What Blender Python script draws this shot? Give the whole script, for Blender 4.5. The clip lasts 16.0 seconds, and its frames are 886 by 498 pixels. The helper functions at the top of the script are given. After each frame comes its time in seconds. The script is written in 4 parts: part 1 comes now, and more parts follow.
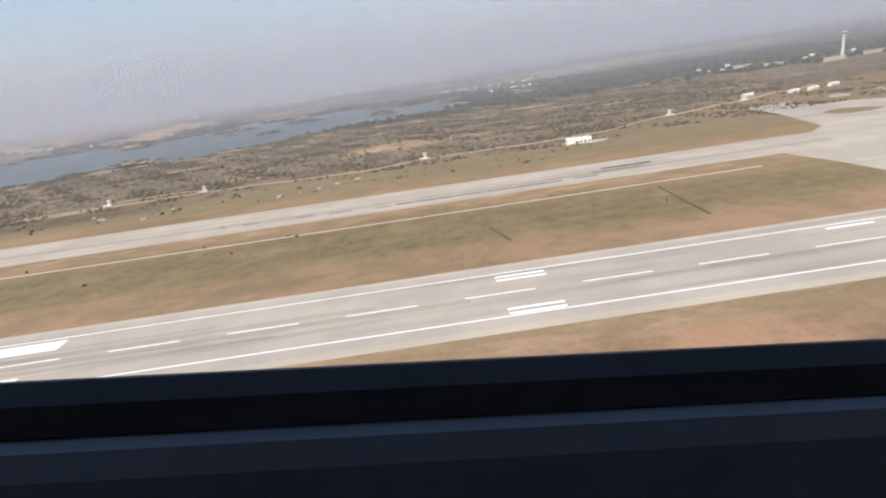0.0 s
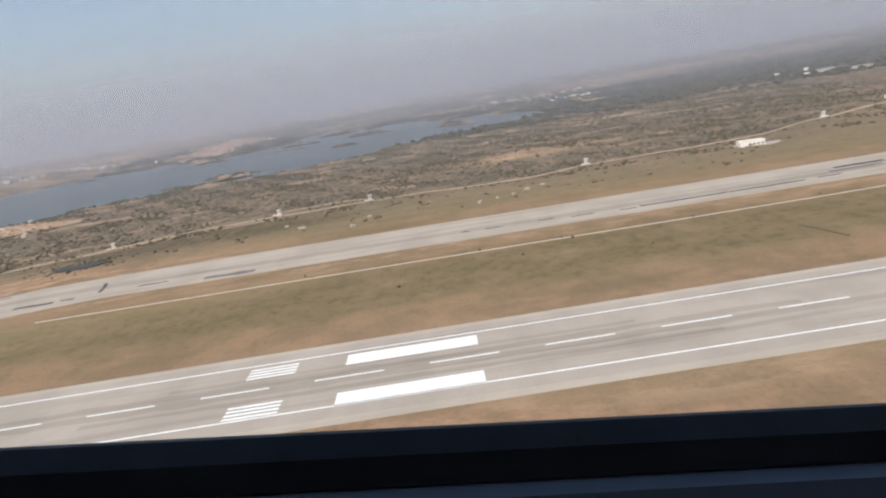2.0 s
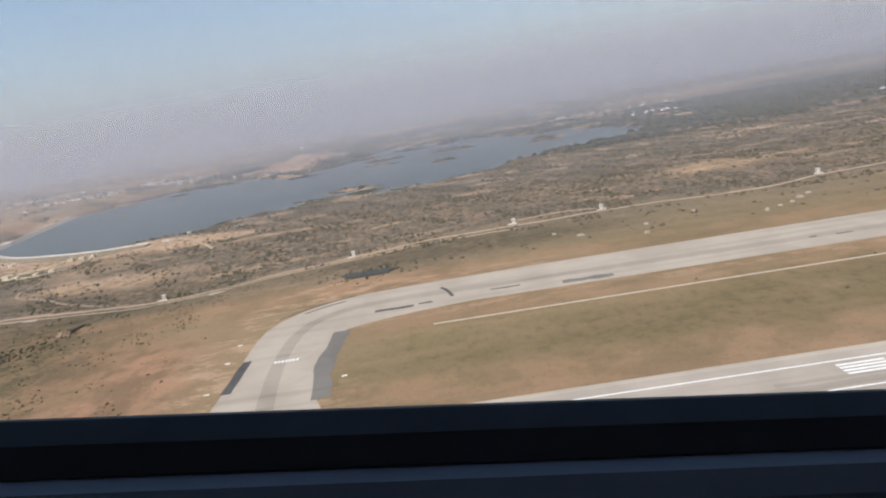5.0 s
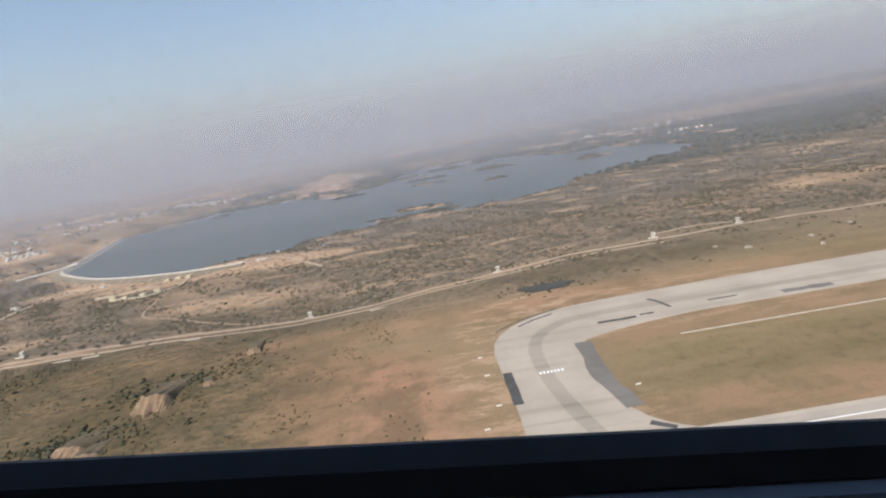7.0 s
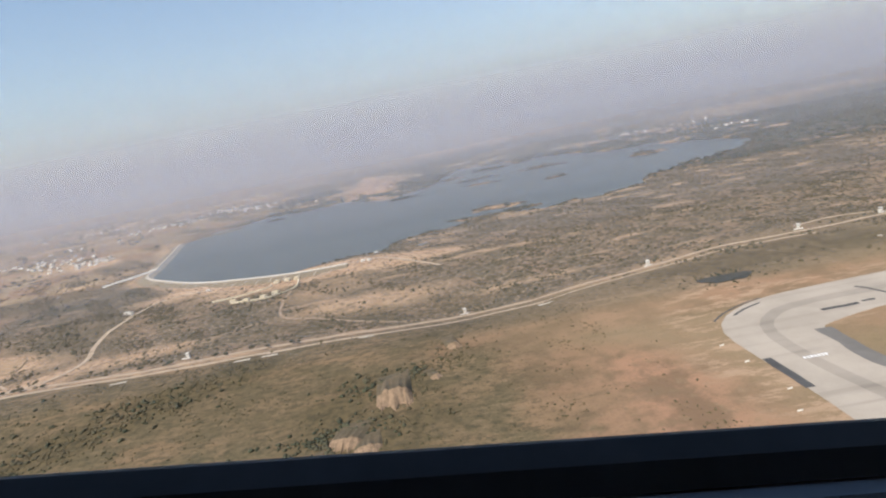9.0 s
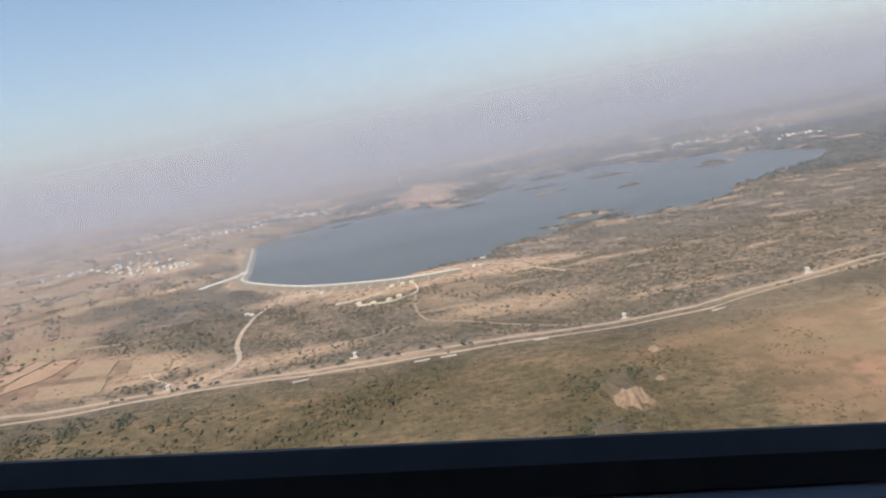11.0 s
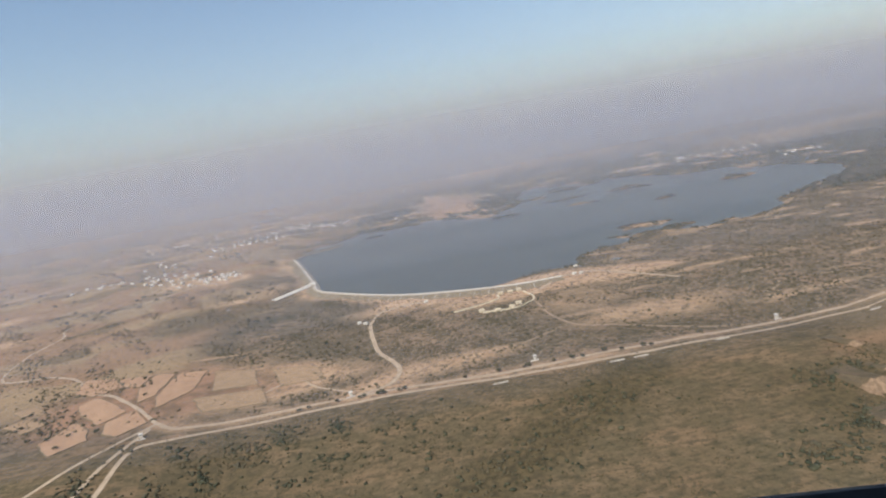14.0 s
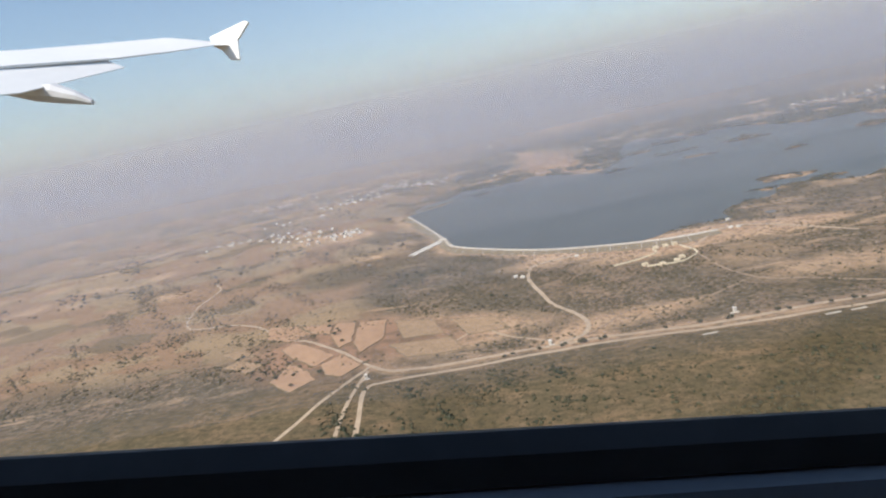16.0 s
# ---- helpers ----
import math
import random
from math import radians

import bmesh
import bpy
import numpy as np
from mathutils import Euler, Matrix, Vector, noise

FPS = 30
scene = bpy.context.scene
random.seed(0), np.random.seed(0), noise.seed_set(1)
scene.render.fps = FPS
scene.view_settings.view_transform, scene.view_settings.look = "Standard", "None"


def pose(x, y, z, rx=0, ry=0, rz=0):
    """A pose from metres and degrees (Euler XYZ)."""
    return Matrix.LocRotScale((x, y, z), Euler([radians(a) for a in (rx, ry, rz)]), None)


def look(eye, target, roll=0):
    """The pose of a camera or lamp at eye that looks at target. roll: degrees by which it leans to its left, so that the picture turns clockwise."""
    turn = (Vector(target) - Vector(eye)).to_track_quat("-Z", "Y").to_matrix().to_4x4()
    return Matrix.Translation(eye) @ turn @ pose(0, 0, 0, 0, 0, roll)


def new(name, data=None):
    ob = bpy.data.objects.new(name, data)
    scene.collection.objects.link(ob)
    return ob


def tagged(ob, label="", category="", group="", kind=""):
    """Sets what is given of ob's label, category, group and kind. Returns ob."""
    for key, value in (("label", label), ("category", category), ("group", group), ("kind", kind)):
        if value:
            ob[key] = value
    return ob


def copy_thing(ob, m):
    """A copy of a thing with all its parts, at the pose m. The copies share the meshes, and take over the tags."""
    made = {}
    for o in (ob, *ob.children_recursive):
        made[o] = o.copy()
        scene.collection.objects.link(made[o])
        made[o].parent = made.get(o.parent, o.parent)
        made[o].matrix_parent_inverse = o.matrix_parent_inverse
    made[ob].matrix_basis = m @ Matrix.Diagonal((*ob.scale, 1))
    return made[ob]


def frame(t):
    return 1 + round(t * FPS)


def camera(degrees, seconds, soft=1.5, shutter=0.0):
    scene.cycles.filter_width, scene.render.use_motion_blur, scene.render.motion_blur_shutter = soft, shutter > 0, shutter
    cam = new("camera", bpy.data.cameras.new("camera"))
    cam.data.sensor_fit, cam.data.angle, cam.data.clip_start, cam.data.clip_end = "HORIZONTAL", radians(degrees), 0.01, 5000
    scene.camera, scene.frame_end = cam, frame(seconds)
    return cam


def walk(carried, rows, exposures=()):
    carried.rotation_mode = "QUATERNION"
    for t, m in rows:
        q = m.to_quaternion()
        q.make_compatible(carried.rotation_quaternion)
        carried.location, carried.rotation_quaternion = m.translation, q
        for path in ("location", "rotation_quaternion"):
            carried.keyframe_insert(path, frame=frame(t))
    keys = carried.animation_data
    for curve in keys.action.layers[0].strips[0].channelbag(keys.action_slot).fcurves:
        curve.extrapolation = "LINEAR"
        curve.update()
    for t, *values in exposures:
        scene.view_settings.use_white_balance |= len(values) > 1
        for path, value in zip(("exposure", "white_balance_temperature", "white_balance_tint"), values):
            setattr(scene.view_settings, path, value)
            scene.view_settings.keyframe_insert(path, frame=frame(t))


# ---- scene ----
# x: against the flight, y: away from the runway's near side, z: up; metres. The runway's centre line lies at y = 200.
# Lengths are written in full-size metres; the whole place and the way through it are modelled at K of that.
K = 0.43
LENS = 79.2
cam = camera(LENS, 16.0, soft=2.2)


def flight(t):
    """The aircraft's way: a steady climb that bends slightly away."""
    return Vector((9.21 - 86.684 * t - 0.4046 * t * t + 0.014718 * t ** 3,
                   -6.23 + 0.7528 * t - 0.2361 * t * t - 0.003624 * t ** 3,
                   90.88 + 9.3121 * t + 0.38085 * t * t - 0.0059 * t ** 3))


# seconds, Euler angles of the held camera, its height over the window's lower rim in metres
HELD = [
    (0.0, 71.67, 7.72, -3.3, .174), (0.5, 72.15, 8.23, -2.35, .214), (1.0, 72.88, 8.48, -2.51, .228),
    (1.5, 73.13, 8.94, -1.98, .211), (2.0, 73.11, 8.92, -1.89, .212), (2.5, 73.01, 9.1, -1.34, .187),
    (3.0, 72.72, 8.57, -1.06, .168), (3.5, 72.76, 8.52, -0.43, .191), (4.0, 73.07, 8.51, -0.09, .171),
    (4.8, 74.6, 9.0, -0.6, .18), (5.6, 76.3, 9.6, -1.3, .19),
    (6.5, 77.56, 9.99, -1.64, .194), (7.0, 76.96, 9.61, -1.57, .192), (7.5, 76.95, 10.88, -1.85, .222),
    (8.0, 76.99, 11.73, -2.28, .223), (8.5, 77.04, 11.2, -2.12, .188), (9.0, 77.14, 10.77, -1.55, .195),
    (9.8, 77.6, 10.6, -0.9, .19), (10.7, 78.2, 10.45, -0.2, .185),
    (11.5, 78.55, 10.42, 0.29, .181), (12.0, 78.1, 10.68, 0.53, .192), (12.5, 78.0, 11.26, 0.38, .22),
    (12.75, 79.2, 10.75, -1.6, .23), (13.0, 79.67, 10.36, -3.03, .235), (13.5, 79.66, 10.02, -4.26, .24),
    (14.0, 78.9, 9.89, -4.29, .235), (14.5, 76.91, 9.85, -3.48, .218), (15.0, 75.36, 10.85, -0.81, .205),
    (15.5, 75.39, 11.28, 0.84, .205), (16.0, 75.52, 11.69, 1.78, .196)]
RIM_DROP = 0.20


def eased(t, k):
    """Column k of HELD at t, on a smooth curve through the rows."""
    i = max(j for j in range(len(HELD) - 1) if HELD[j][0] <= t + 1e-6)
    a, b = HELD[i], HELD[i + 1]
    h = b[0] - a[0]
    s0 = (b[k] - HELD[i - 1][k]) / (b[0] - HELD[i - 1][0]) if i > 0 else (b[k] - a[k]) / h
    s1 = (HELD[i + 2][k] - a[k]) / (HELD[i + 2][0] - a[0]) if i + 2 < len(HELD) else (b[k] - a[k]) / h
    u = (t - a[0]) / h
    return ((2 * u ** 3 - 3 * u * u + 1) * a[k] + (u ** 3 - 2 * u * u + u) * h * s0
            + (3 * u * u - 2 * u ** 3) * b[k] + (u ** 3 - u * u) * h * s1)


def held_pose(t):
    p = flight(t)
    return pose(K * p.x, K * p.y, K * (p.z + eased(t, 4) - RIM_DROP), eased(t, 1), eased(t, 2), eased(t, 3))


walk(cam, [(k / 10, held_pose(k / 10)) for k in range(161)],
     exposures=[(0, 0.75), (0.5, 0.55), (1.0, 0.38), (1.5, 0.42), (2.0, 0.48), (2.5, 0.52), (3.0, 0.84), (3.5, 0.56), (4.0, 0.5), (7.0, 0.53), (8.2, 0.5), (9.0, 0.64), (12.4, 0.6), (12.9, 0.38), (13.8, 0.37), (14.5, 0.56), (16.0, 0.54)])

# ---- light ----
SUN_EL, SUN_AZ = radians(46), radians(215)   # azimuth clockwise from +y
world = bpy.data.worlds.new("sky")
scene.world = world
world.use_nodes = True
wn = world.node_tree.nodes
sky = wn.new("ShaderNodeTexSky")
sky.sky_type, sky.sun_disc = "NISHITA", False
sky.sun_elevation, sky.sun_rotation = SUN_EL, SUN_AZ
sky.air_density, sky.dust_density, sky.ozone_density, sky.altitude = 1.4, 0.7, 3.0, 600
world.node_tree.links.new(sky.outputs[0], wn["Background"].inputs[0])
wn["Background"].inputs[1].default_value = 0.10
sun = new("sun", bpy.data.lights.new("sun", "SUN"))
sun.data.energy, sun.data.angle, sun.data.color = 3.6, radians(0.6), (1.0, 0.915, 0.80)
toward = Vector((math.sin(SUN_AZ) * math.cos(SUN_EL), math.cos(SUN_AZ) * math.cos(SUN_EL), math.sin(SUN_EL)))
sun.matrix_world = look((0, 0, 900), Vector((0, 0, 900)) - toward)


# ---- materials ----
def material(name):
    m = bpy.data.materials.new(name)
    m.use_nodes = True
    return m, m.node_tree.nodes, m.node_tree.links, m.node_tree.nodes["Principled BSDF"]


def place_of(n, l):
    return n.new("ShaderNodeNewGeometry").outputs["Position"]


def noise_at(n, l, vec, size, detail=4.0, rough=0.6, stretch=None):
    """Noise whose blotches are about size metres across."""
    if stretch:
        mp = n.new("ShaderNodeMapping")
        mp.inputs["Scale"].default_value = stretch
        l.new(vec, mp.inputs[0])
        vec = mp.outputs[0]
    t = n.new("ShaderNodeTexNoise")
    t.inputs["Scale"].default_value, t.inputs["Detail"].default_value = 1 / (size * K), detail
    t.inputs["Roughness"].default_value = rough
    l.new(vec, t.inputs["Vector"])
    return t.outputs["Fac"]


def step_of(n, l, fac, lo, hi):
    r = n.new("ShaderNodeMapRange")
    r.interpolation_type = "SMOOTHSTEP"
    r.inputs["From Min"].default_value, r.inputs["From Max"].default_value = lo, hi
    l.new(fac, r.inputs["Value"])
    return r.outputs["Result"]


def times(n, l, a, b):
    m = n.new("ShaderNodeMath")
    m.operation, m.use_clamp = "MULTIPLY", True
    for k, v in enumerate((a, b)):
        if isinstance(v, (int, float)):
            m.inputs[k].default_value = v
        else:
            l.new(v, m.inputs[k])
    return m.outputs[0]


def blend(n, l, fac, a, b):
    m = n.new("ShaderNodeMix")
    m.data_type = "RGBA"
    if isinstance(fac, float):
        m.inputs[0].default_value = fac
    else:
        l.new(fac, m.inputs[0])
    for k, v in ((6, a), (7, b)):
        if isinstance(v, tuple):
            m.inputs[k].default_value = (*v, 1)
        else:
            l.new(v, m.inputs[k])
    return m.outputs[2]


def relief(n, l, bsdf, height, metres):
    b = n.new("ShaderNodeBump")
    b.inputs["Distance"].default_value, b.inputs["Strength"].default_value = metres * K, 0.8
    l.new(height, b.inputs["Height"])
    l.new(b.outputs[0], bsdf.inputs["Normal"])


def two_tone(name, a, b, size, rough=0.9, fine=0.6, metal=0.0, bump=0.02, third=None, spread=0.0):
    """Two tones in blotches of that size, with a fine grain and an uneven surface."""
    m, n, l, p = material(name)
    pos = place_of(n, l)
    c = blend(n, l, step_of(n, l, noise_at(n, l, pos, size), 0.35, 0.65), a, b)
    grain = noise_at(n, l, pos, size * 0.12, 5)
    if third:
        c = blend(n, l, step_of(n, l, noise_at(n, l, pos, size * 0.3), 0.55, 0.7), c, third)
    c = blend(n, l, times(n, l, step_of(n, l, grain, 0.3, 0.75), fine), c, tuple(0.55 * v for v in a))
    if spread:
        r = n.new("ShaderNodeObjectInfo").outputs["Random"]
        c = blend(n, l, times(n, l, r, spread), c, tuple(min(1, 0.5 * v) for v in b))
    l.new(c, p.inputs["Base Color"])
    p.inputs["Roughness"].default_value, p.inputs["Metallic"].default_value = rough, metal
    relief(n, l, p, grain, bump)
    return m


def ground_material():
    m, n, l, p = material("dry_ground")
    pos = place_of(n, l)
    big, mid, small, grain = (noise_at(n, l, pos, s, d, 0.65) for s, d in ((170, 5), (38, 6), (9, 5), (2.2, 4)))
    streak = noise_at(n, l, pos, 60, 5, 0.6, (0.35, 1.6, 1))

    def mask(name):
        a = n.new("ShaderNodeAttribute")
        a.attribute_name = name
        return a.outputs["Fac"]
    c = blend(n, l, step_of(n, l, big, 0.38, 0.62), (0.265, 0.19, 0.116), (0.208, 0.155, 0.0906))
    c = blend(n, l, times(n, l, step_of(n, l, mid, 0.45, 0.72), 0.6), c, (0.263, 0.171, 0.102))
    c = blend(n, l, times(n, l, step_of(n, l, streak, 0.5, 0.7), 0.5), c, (0.106, 0.087, 0.0458))
    # wild land: dark scrub floor and pale bare spots
    w = blend(n, l, step_of(n, l, mid, 0.4, 0.6), (0.24, 0.164, 0.11), (0.145, 0.113, 0.075))
    w = blend(n, l, times(n, l, step_of(n, l, big, 0.42, 0.6), 0.6), w, (0.124, 0.103, 0.072))
    w = blend(n, l, step_of(n, l, small, 0.47, 0.62), w, (0.075, 0.062, 0.0348))
    w = blend(n, l, times(n, l, step_of(n, l, streak, 0.56, 0.68), 0.8), w, (0.422, 0.287, 0.184))
    speck = noise_at(n, l, pos, 5.5, 4, 0.7)
    w = blend(n, l, times(n, l, step_of(n, l, speck, 0.56, 0.64), 0.75), w, (0.403, 0.294, 0.195))
    tuft = noise_at(n, l, pos, 14, 5, 0.75)
    w = blend(n, l, times(n, l, step_of(n, l, tuft, 0.54, 0.63), 0.8), w, (0.0784, 0.0685, 0.044))
    c = blend(n, l, mask("wild"), c, w)
    # far farmland: reddish and tan plots
    v = n.new("ShaderNodeTexVoronoi")
    v.inputs["Scale"].default_value = 1 / (75 * K)
    mp = n.new("ShaderNodeMapping")
    mp.inputs["Scale"].default_value = (0.55, 1.0, 1)
    mp.inputs["Rotation"].default_value = (0, 0, 0.35)
    l.new(pos, mp.inputs[0])
    l.new(mp.outputs[0], v.inputs["Vector"])
    plot = n.new("ShaderNodeSeparateColor")
    l.new(v.outputs["Color"], plot.inputs[0])
    f = blend(n, l, step_of(n, l, plot.outputs[0], 0.35, 0.5), (0.198, 0.14, 0.0801), (0.312, 0.195, 0.116))
    f = blend(n, l, step_of(n, l, plot.outputs[1], 0.6, 0.7), f, (0.344, 0.242, 0.144))
    f = blend(n, l, step_of(n, l, small, 0.55, 0.66), f, (0.0729, 0.0614, 0.0354))
    c = blend(n, l, mask("farm"), c, f)
    # woodland floor
    c = blend(n, l, times(n, l, mask("wood"), step_of(n, l, mid, 0.33, 0.55)), c, (0.0508, 0.0517, 0.033))
    # dry olive pasture: tan hummocks, greener hollows, rusty bare streaks, dark tufts
    hummock, tussock = noise_at(n, l, pos, 8, 5, 0.75, (0.6, 1.1, 1)), noise_at(n, l, pos, 4.5, 4, 0.75)
    o = blend(n, l, step_of(n, l, mid, 0.38, 0.6), (0.186, 0.13, 0.074), (0.124, 0.098, 0.055))
    o = blend(n, l, times(n, l, step_of(n, l, big, 0.45, 0.6), 0.55), o, (0.128, 0.095, 0.052))
    o = blend(n, l, times(n, l, step_of(n, l, streak, 0.54, 0.68), 0.65), o, (0.262, 0.162, 0.092))
    o = blend(n, l, times(n, l, step_of(n, l, hummock, 0.49, 0.6), 0.85), o, (0.07, 0.061, 0.036))
    o = blend(n, l, times(n, l, step_of(n, l, hummock, 0.46, 0.36), 0.6), o, (0.225, 0.16, 0.097))
    o = blend(n, l, times(n, l, step_of(n, l, tussock, 0.55, 0.65), 0.85), o, (0.055, 0.05, 0.031))
    c = blend(n, l, mask("olive"), c, o)
    # thin olive turf between the paved strips, in long mown streaks
    mown = noise_at(n, l, pos, 26, 5, 0.65, (0.3, 1.5, 1))
    k = blend(n, l, step_of(n, l, mown, 0.36, 0.64), (0.2, 0.156, 0.083), (0.248, 0.18, 0.104))
    k = blend(n, l, times(n, l, step_of(n, l, small, 0.5, 0.72), 0.6), k, (0.134, 0.111, 0.0611))
    c = blend(n, l, times(n, l, mask("turf"), step_of(n, l, mid, 0.2, 0.55)), c, k)
    # low green growth
    g = blend(n, l, step_of(n, l, small, 0.4, 0.62), (0.119, 0.0908, 0.0477), (0.0629, 0.0517, 0.0302))
    c = blend(n, l, times(n, l, mask("green"), step_of(n, l, mid, 0.25, 0.5)), c, g)
    # bare sandy and red earth
    s = blend(n, l, step_of(n, l, mid, 0.4, 0.62), (0.582, 0.393, 0.244), (0.468, 0.3, 0.183))
    c = blend(n, l, times(n, l, mask("bare"), step_of(n, l, small, 0.36, 0.54)), c, s)
    r = blend(n, l, step_of(n, l, mid, 0.42, 0.6), (0.34, 0.196, 0.122), (0.195, 0.126, 0.078))
    r = blend(n, l, times(n, l, step_of(n, l, streak, 0.52, 0.68), 0.6), r, (0.19, 0.137, 0.085))
    c = blend(n, l, times(n, l, mask("red"), step_of(n, l, small, 0.2, 0.5)), c, r)
    c = blend(n, l, times(n, l, step_of(n, l, grain, 0.5, 0.8), 0.45), c, (0.0908, 0.0682, 0.0385))
    scuff = noise_at(n, l, pos, 16, 6, 0.75, (0.45, 1.2, 1))
    c = blend(n, l, times(n, l, times(n, l, mask("verge"), step_of(n, l, scuff, 0.47, 0.6)), 0.8), c, (0.4, 0.275, 0.18))
    l.new(c, p.inputs["Base Color"])
    p.inputs["Roughness"].default_value = 0.95
    p.inputs["Specular IOR Level"].default_value = 0.15
    relief(n, l, p, small, 0.9)
    return m


def water_material():
    m, n, l, p = material("lake_water")
    pos = place_of(n, l)
    c = blend(n, l, step_of(n, l, noise_at(n, l, pos, 240, 3), 0.4, 0.65), (0.055, 0.066, 0.06), (0.066, 0.077, 0.069))
    l.new(c, p.inputs["Base Color"])
    p.inputs["Roughness"].default_value = 0.3
    p.inputs["Specular IOR Level"].default_value = 0.4
    relief(n, l, p, noise_at(n, l, pos, 3.0, 4), 0.02)
    return m


def pavement_material(name, a, b, streaky):
    """Worn paving: blotches, long wheel streaks along x, slab joints as fine lines."""
    m, n, l, p = material(name)
    pos = place_of(n, l)
    c = blend(n, l, step_of(n, l, noise_at(n, l, pos, 45, 5), 0.35, 0.65), a, b)
    st = noise_at(n, l, pos, 9, 4, 0.6, (0.035, 1.0, 1.0))
    c = blend(n, l, times(n, l, step_of(n, l, st, 0.5, 0.72), streaky), c, tuple(0.5 * v for v in a))
    c = blend(n, l, times(n, l, step_of(n, l, noise_at(n, l, pos, 1.2, 5), 0.45, 0.8), 0.35), c, tuple(0.7 * v for v in a))
    l.new(c, p.inputs["Base Color"])
    p.inputs["Roughness"].default_value = 0.85
    p.inputs["Specular IOR Level"].default_value = 0.25
    return m


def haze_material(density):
    """A sheet standing in for distance haze: mostly clear, thickest some way over the ground, thinning upwards."""
    m, n, l, p = material("haze_sheet")
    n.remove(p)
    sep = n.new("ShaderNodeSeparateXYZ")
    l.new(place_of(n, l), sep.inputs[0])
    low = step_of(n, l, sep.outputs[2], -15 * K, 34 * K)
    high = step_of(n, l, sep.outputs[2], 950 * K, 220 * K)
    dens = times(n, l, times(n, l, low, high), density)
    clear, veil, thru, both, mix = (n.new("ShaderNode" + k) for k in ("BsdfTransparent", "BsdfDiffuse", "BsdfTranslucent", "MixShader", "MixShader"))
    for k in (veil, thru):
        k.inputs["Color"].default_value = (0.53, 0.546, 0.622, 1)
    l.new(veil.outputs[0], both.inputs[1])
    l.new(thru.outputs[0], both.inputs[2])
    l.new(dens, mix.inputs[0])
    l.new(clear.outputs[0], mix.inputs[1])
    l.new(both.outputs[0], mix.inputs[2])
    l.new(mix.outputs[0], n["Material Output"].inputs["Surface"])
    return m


GROUND = ground_material()
WATER = water_material()
CONCRETE = pavement_material("grey_paving", (0.42, 0.362, 0.298), (0.355, 0.306, 0.25), 0.4)
RUNWAY = pavement_material("runway_asphalt", (0.405, 0.352, 0.297), (0.34, 0.296, 0.25), 0.6)
SHOULDER = pavement_material("runway_shoulder", (0.45, 0.388, 0.318), (0.385, 0.332, 0.272), 0.3)
TAR = two_tone("fresh_tar", (0.062, 0.06, 0.06), (0.085, 0.082, 0.08), 8, fine=0.3)
PONDWATER = two_tone("dark_pond_water", (0.05, 0.05, 0.042), (0.065, 0.062, 0.05), 12, 0.75, 0.3, bump=0.0)
PAINT = two_tone("white_marking_paint", (0.84, 0.83, 0.81), (0.76, 0.75, 0.72), 6, 0.7, 0.1, bump=0.002)
WORN = pavement_material("tyre_darkened_paving", (0.345, 0.298, 0.246), (0.29, 0.252, 0.208), 0.6)
DIRT = two_tone("pale_dirt_road", (0.53, 0.405, 0.28), (0.43, 0.325, 0.222), 14, fine=0.4, third=(0.33, 0.245, 0.162))
REDDIRT = two_tone("reddish_dirt_track", (0.37, 0.262, 0.175), (0.29, 0.205, 0.135), 10, fine=0.4, third=(0.22, 0.165, 0.11))
WHITEWASH = two_tone("whitewashed_wall", (0.84, 0.79, 0.7), (0.72, 0.66, 0.57), 3, 0.85, 0.15, bump=0.01, spread=0.25)
CREAM = two_tone("cream_plaster", (0.8, 0.69, 0.49), (0.7, 0.59, 0.42), 3, 0.85, 0.25, bump=0.01, spread=0.3)
ROOF = two_tone("weathered_roof", (0.5, 0.46, 0.41), (0.36, 0.32, 0.28), 4, 0.8, 0.35, spread=0.6)
DARKPANE = two_tone("dark_window_glass", (0.03, 0.035, 0.04), (0.05, 0.055, 0.06), 1, 0.2, 0.1, bump=0.0)
STONE = two_tone("pale_stone_facing", (0.55, 0.48, 0.39), (0.45, 0.39, 0.31), 5, 0.85, 0.3, bump=0.1)
EARTHBANK = two_tone("earth_bank", (0.3, 0.225, 0.14), (0.22, 0.175, 0.105), 12, third=(0.15, 0.13, 0.075), bump=0.2)
PINKSOIL = two_tone("ploughed_pink_soil", (0.5, 0.305, 0.178), (0.42, 0.25, 0.146), 18, fine=0.4, third=(0.36, 0.245, 0.15), bump=0.15)
TANSOIL = two_tone("dry_stubble_soil", (0.43, 0.282, 0.165), (0.34, 0.228, 0.13), 11, fine=0.5, third=(0.25, 0.185, 0.105), bump=0.15)
OLIVE = two_tone("dry_olive_turf", (0.15, 0.108, 0.062), (0.1, 0.08, 0.046), 14, bump=0.2)
PATCHWORK = pavement_material("old_grey_tar", (0.19, 0.175, 0.158), (0.15, 0.139, 0.127), 0.3)
DITCH = two_tone("damp_ditch_earth", (0.105, 0.08, 0.05), (0.075, 0.06, 0.038), 6)
ROCK = two_tone("eroded_earth_face", (0.285, 0.192, 0.12), (0.17, 0.115, 0.07), 4, third=(0.34, 0.235, 0.152), bump=0.3)
BOULDER = two_tone("pale_boulder", (0.42, 0.355, 0.285), (0.3, 0.25, 0.2), 3, bump=0.2)
BARK = two_tone("grey_brown_bark", (0.16, 0.12, 0.085), (0.1, 0.075, 0.055), 0.6, bump=0.03)


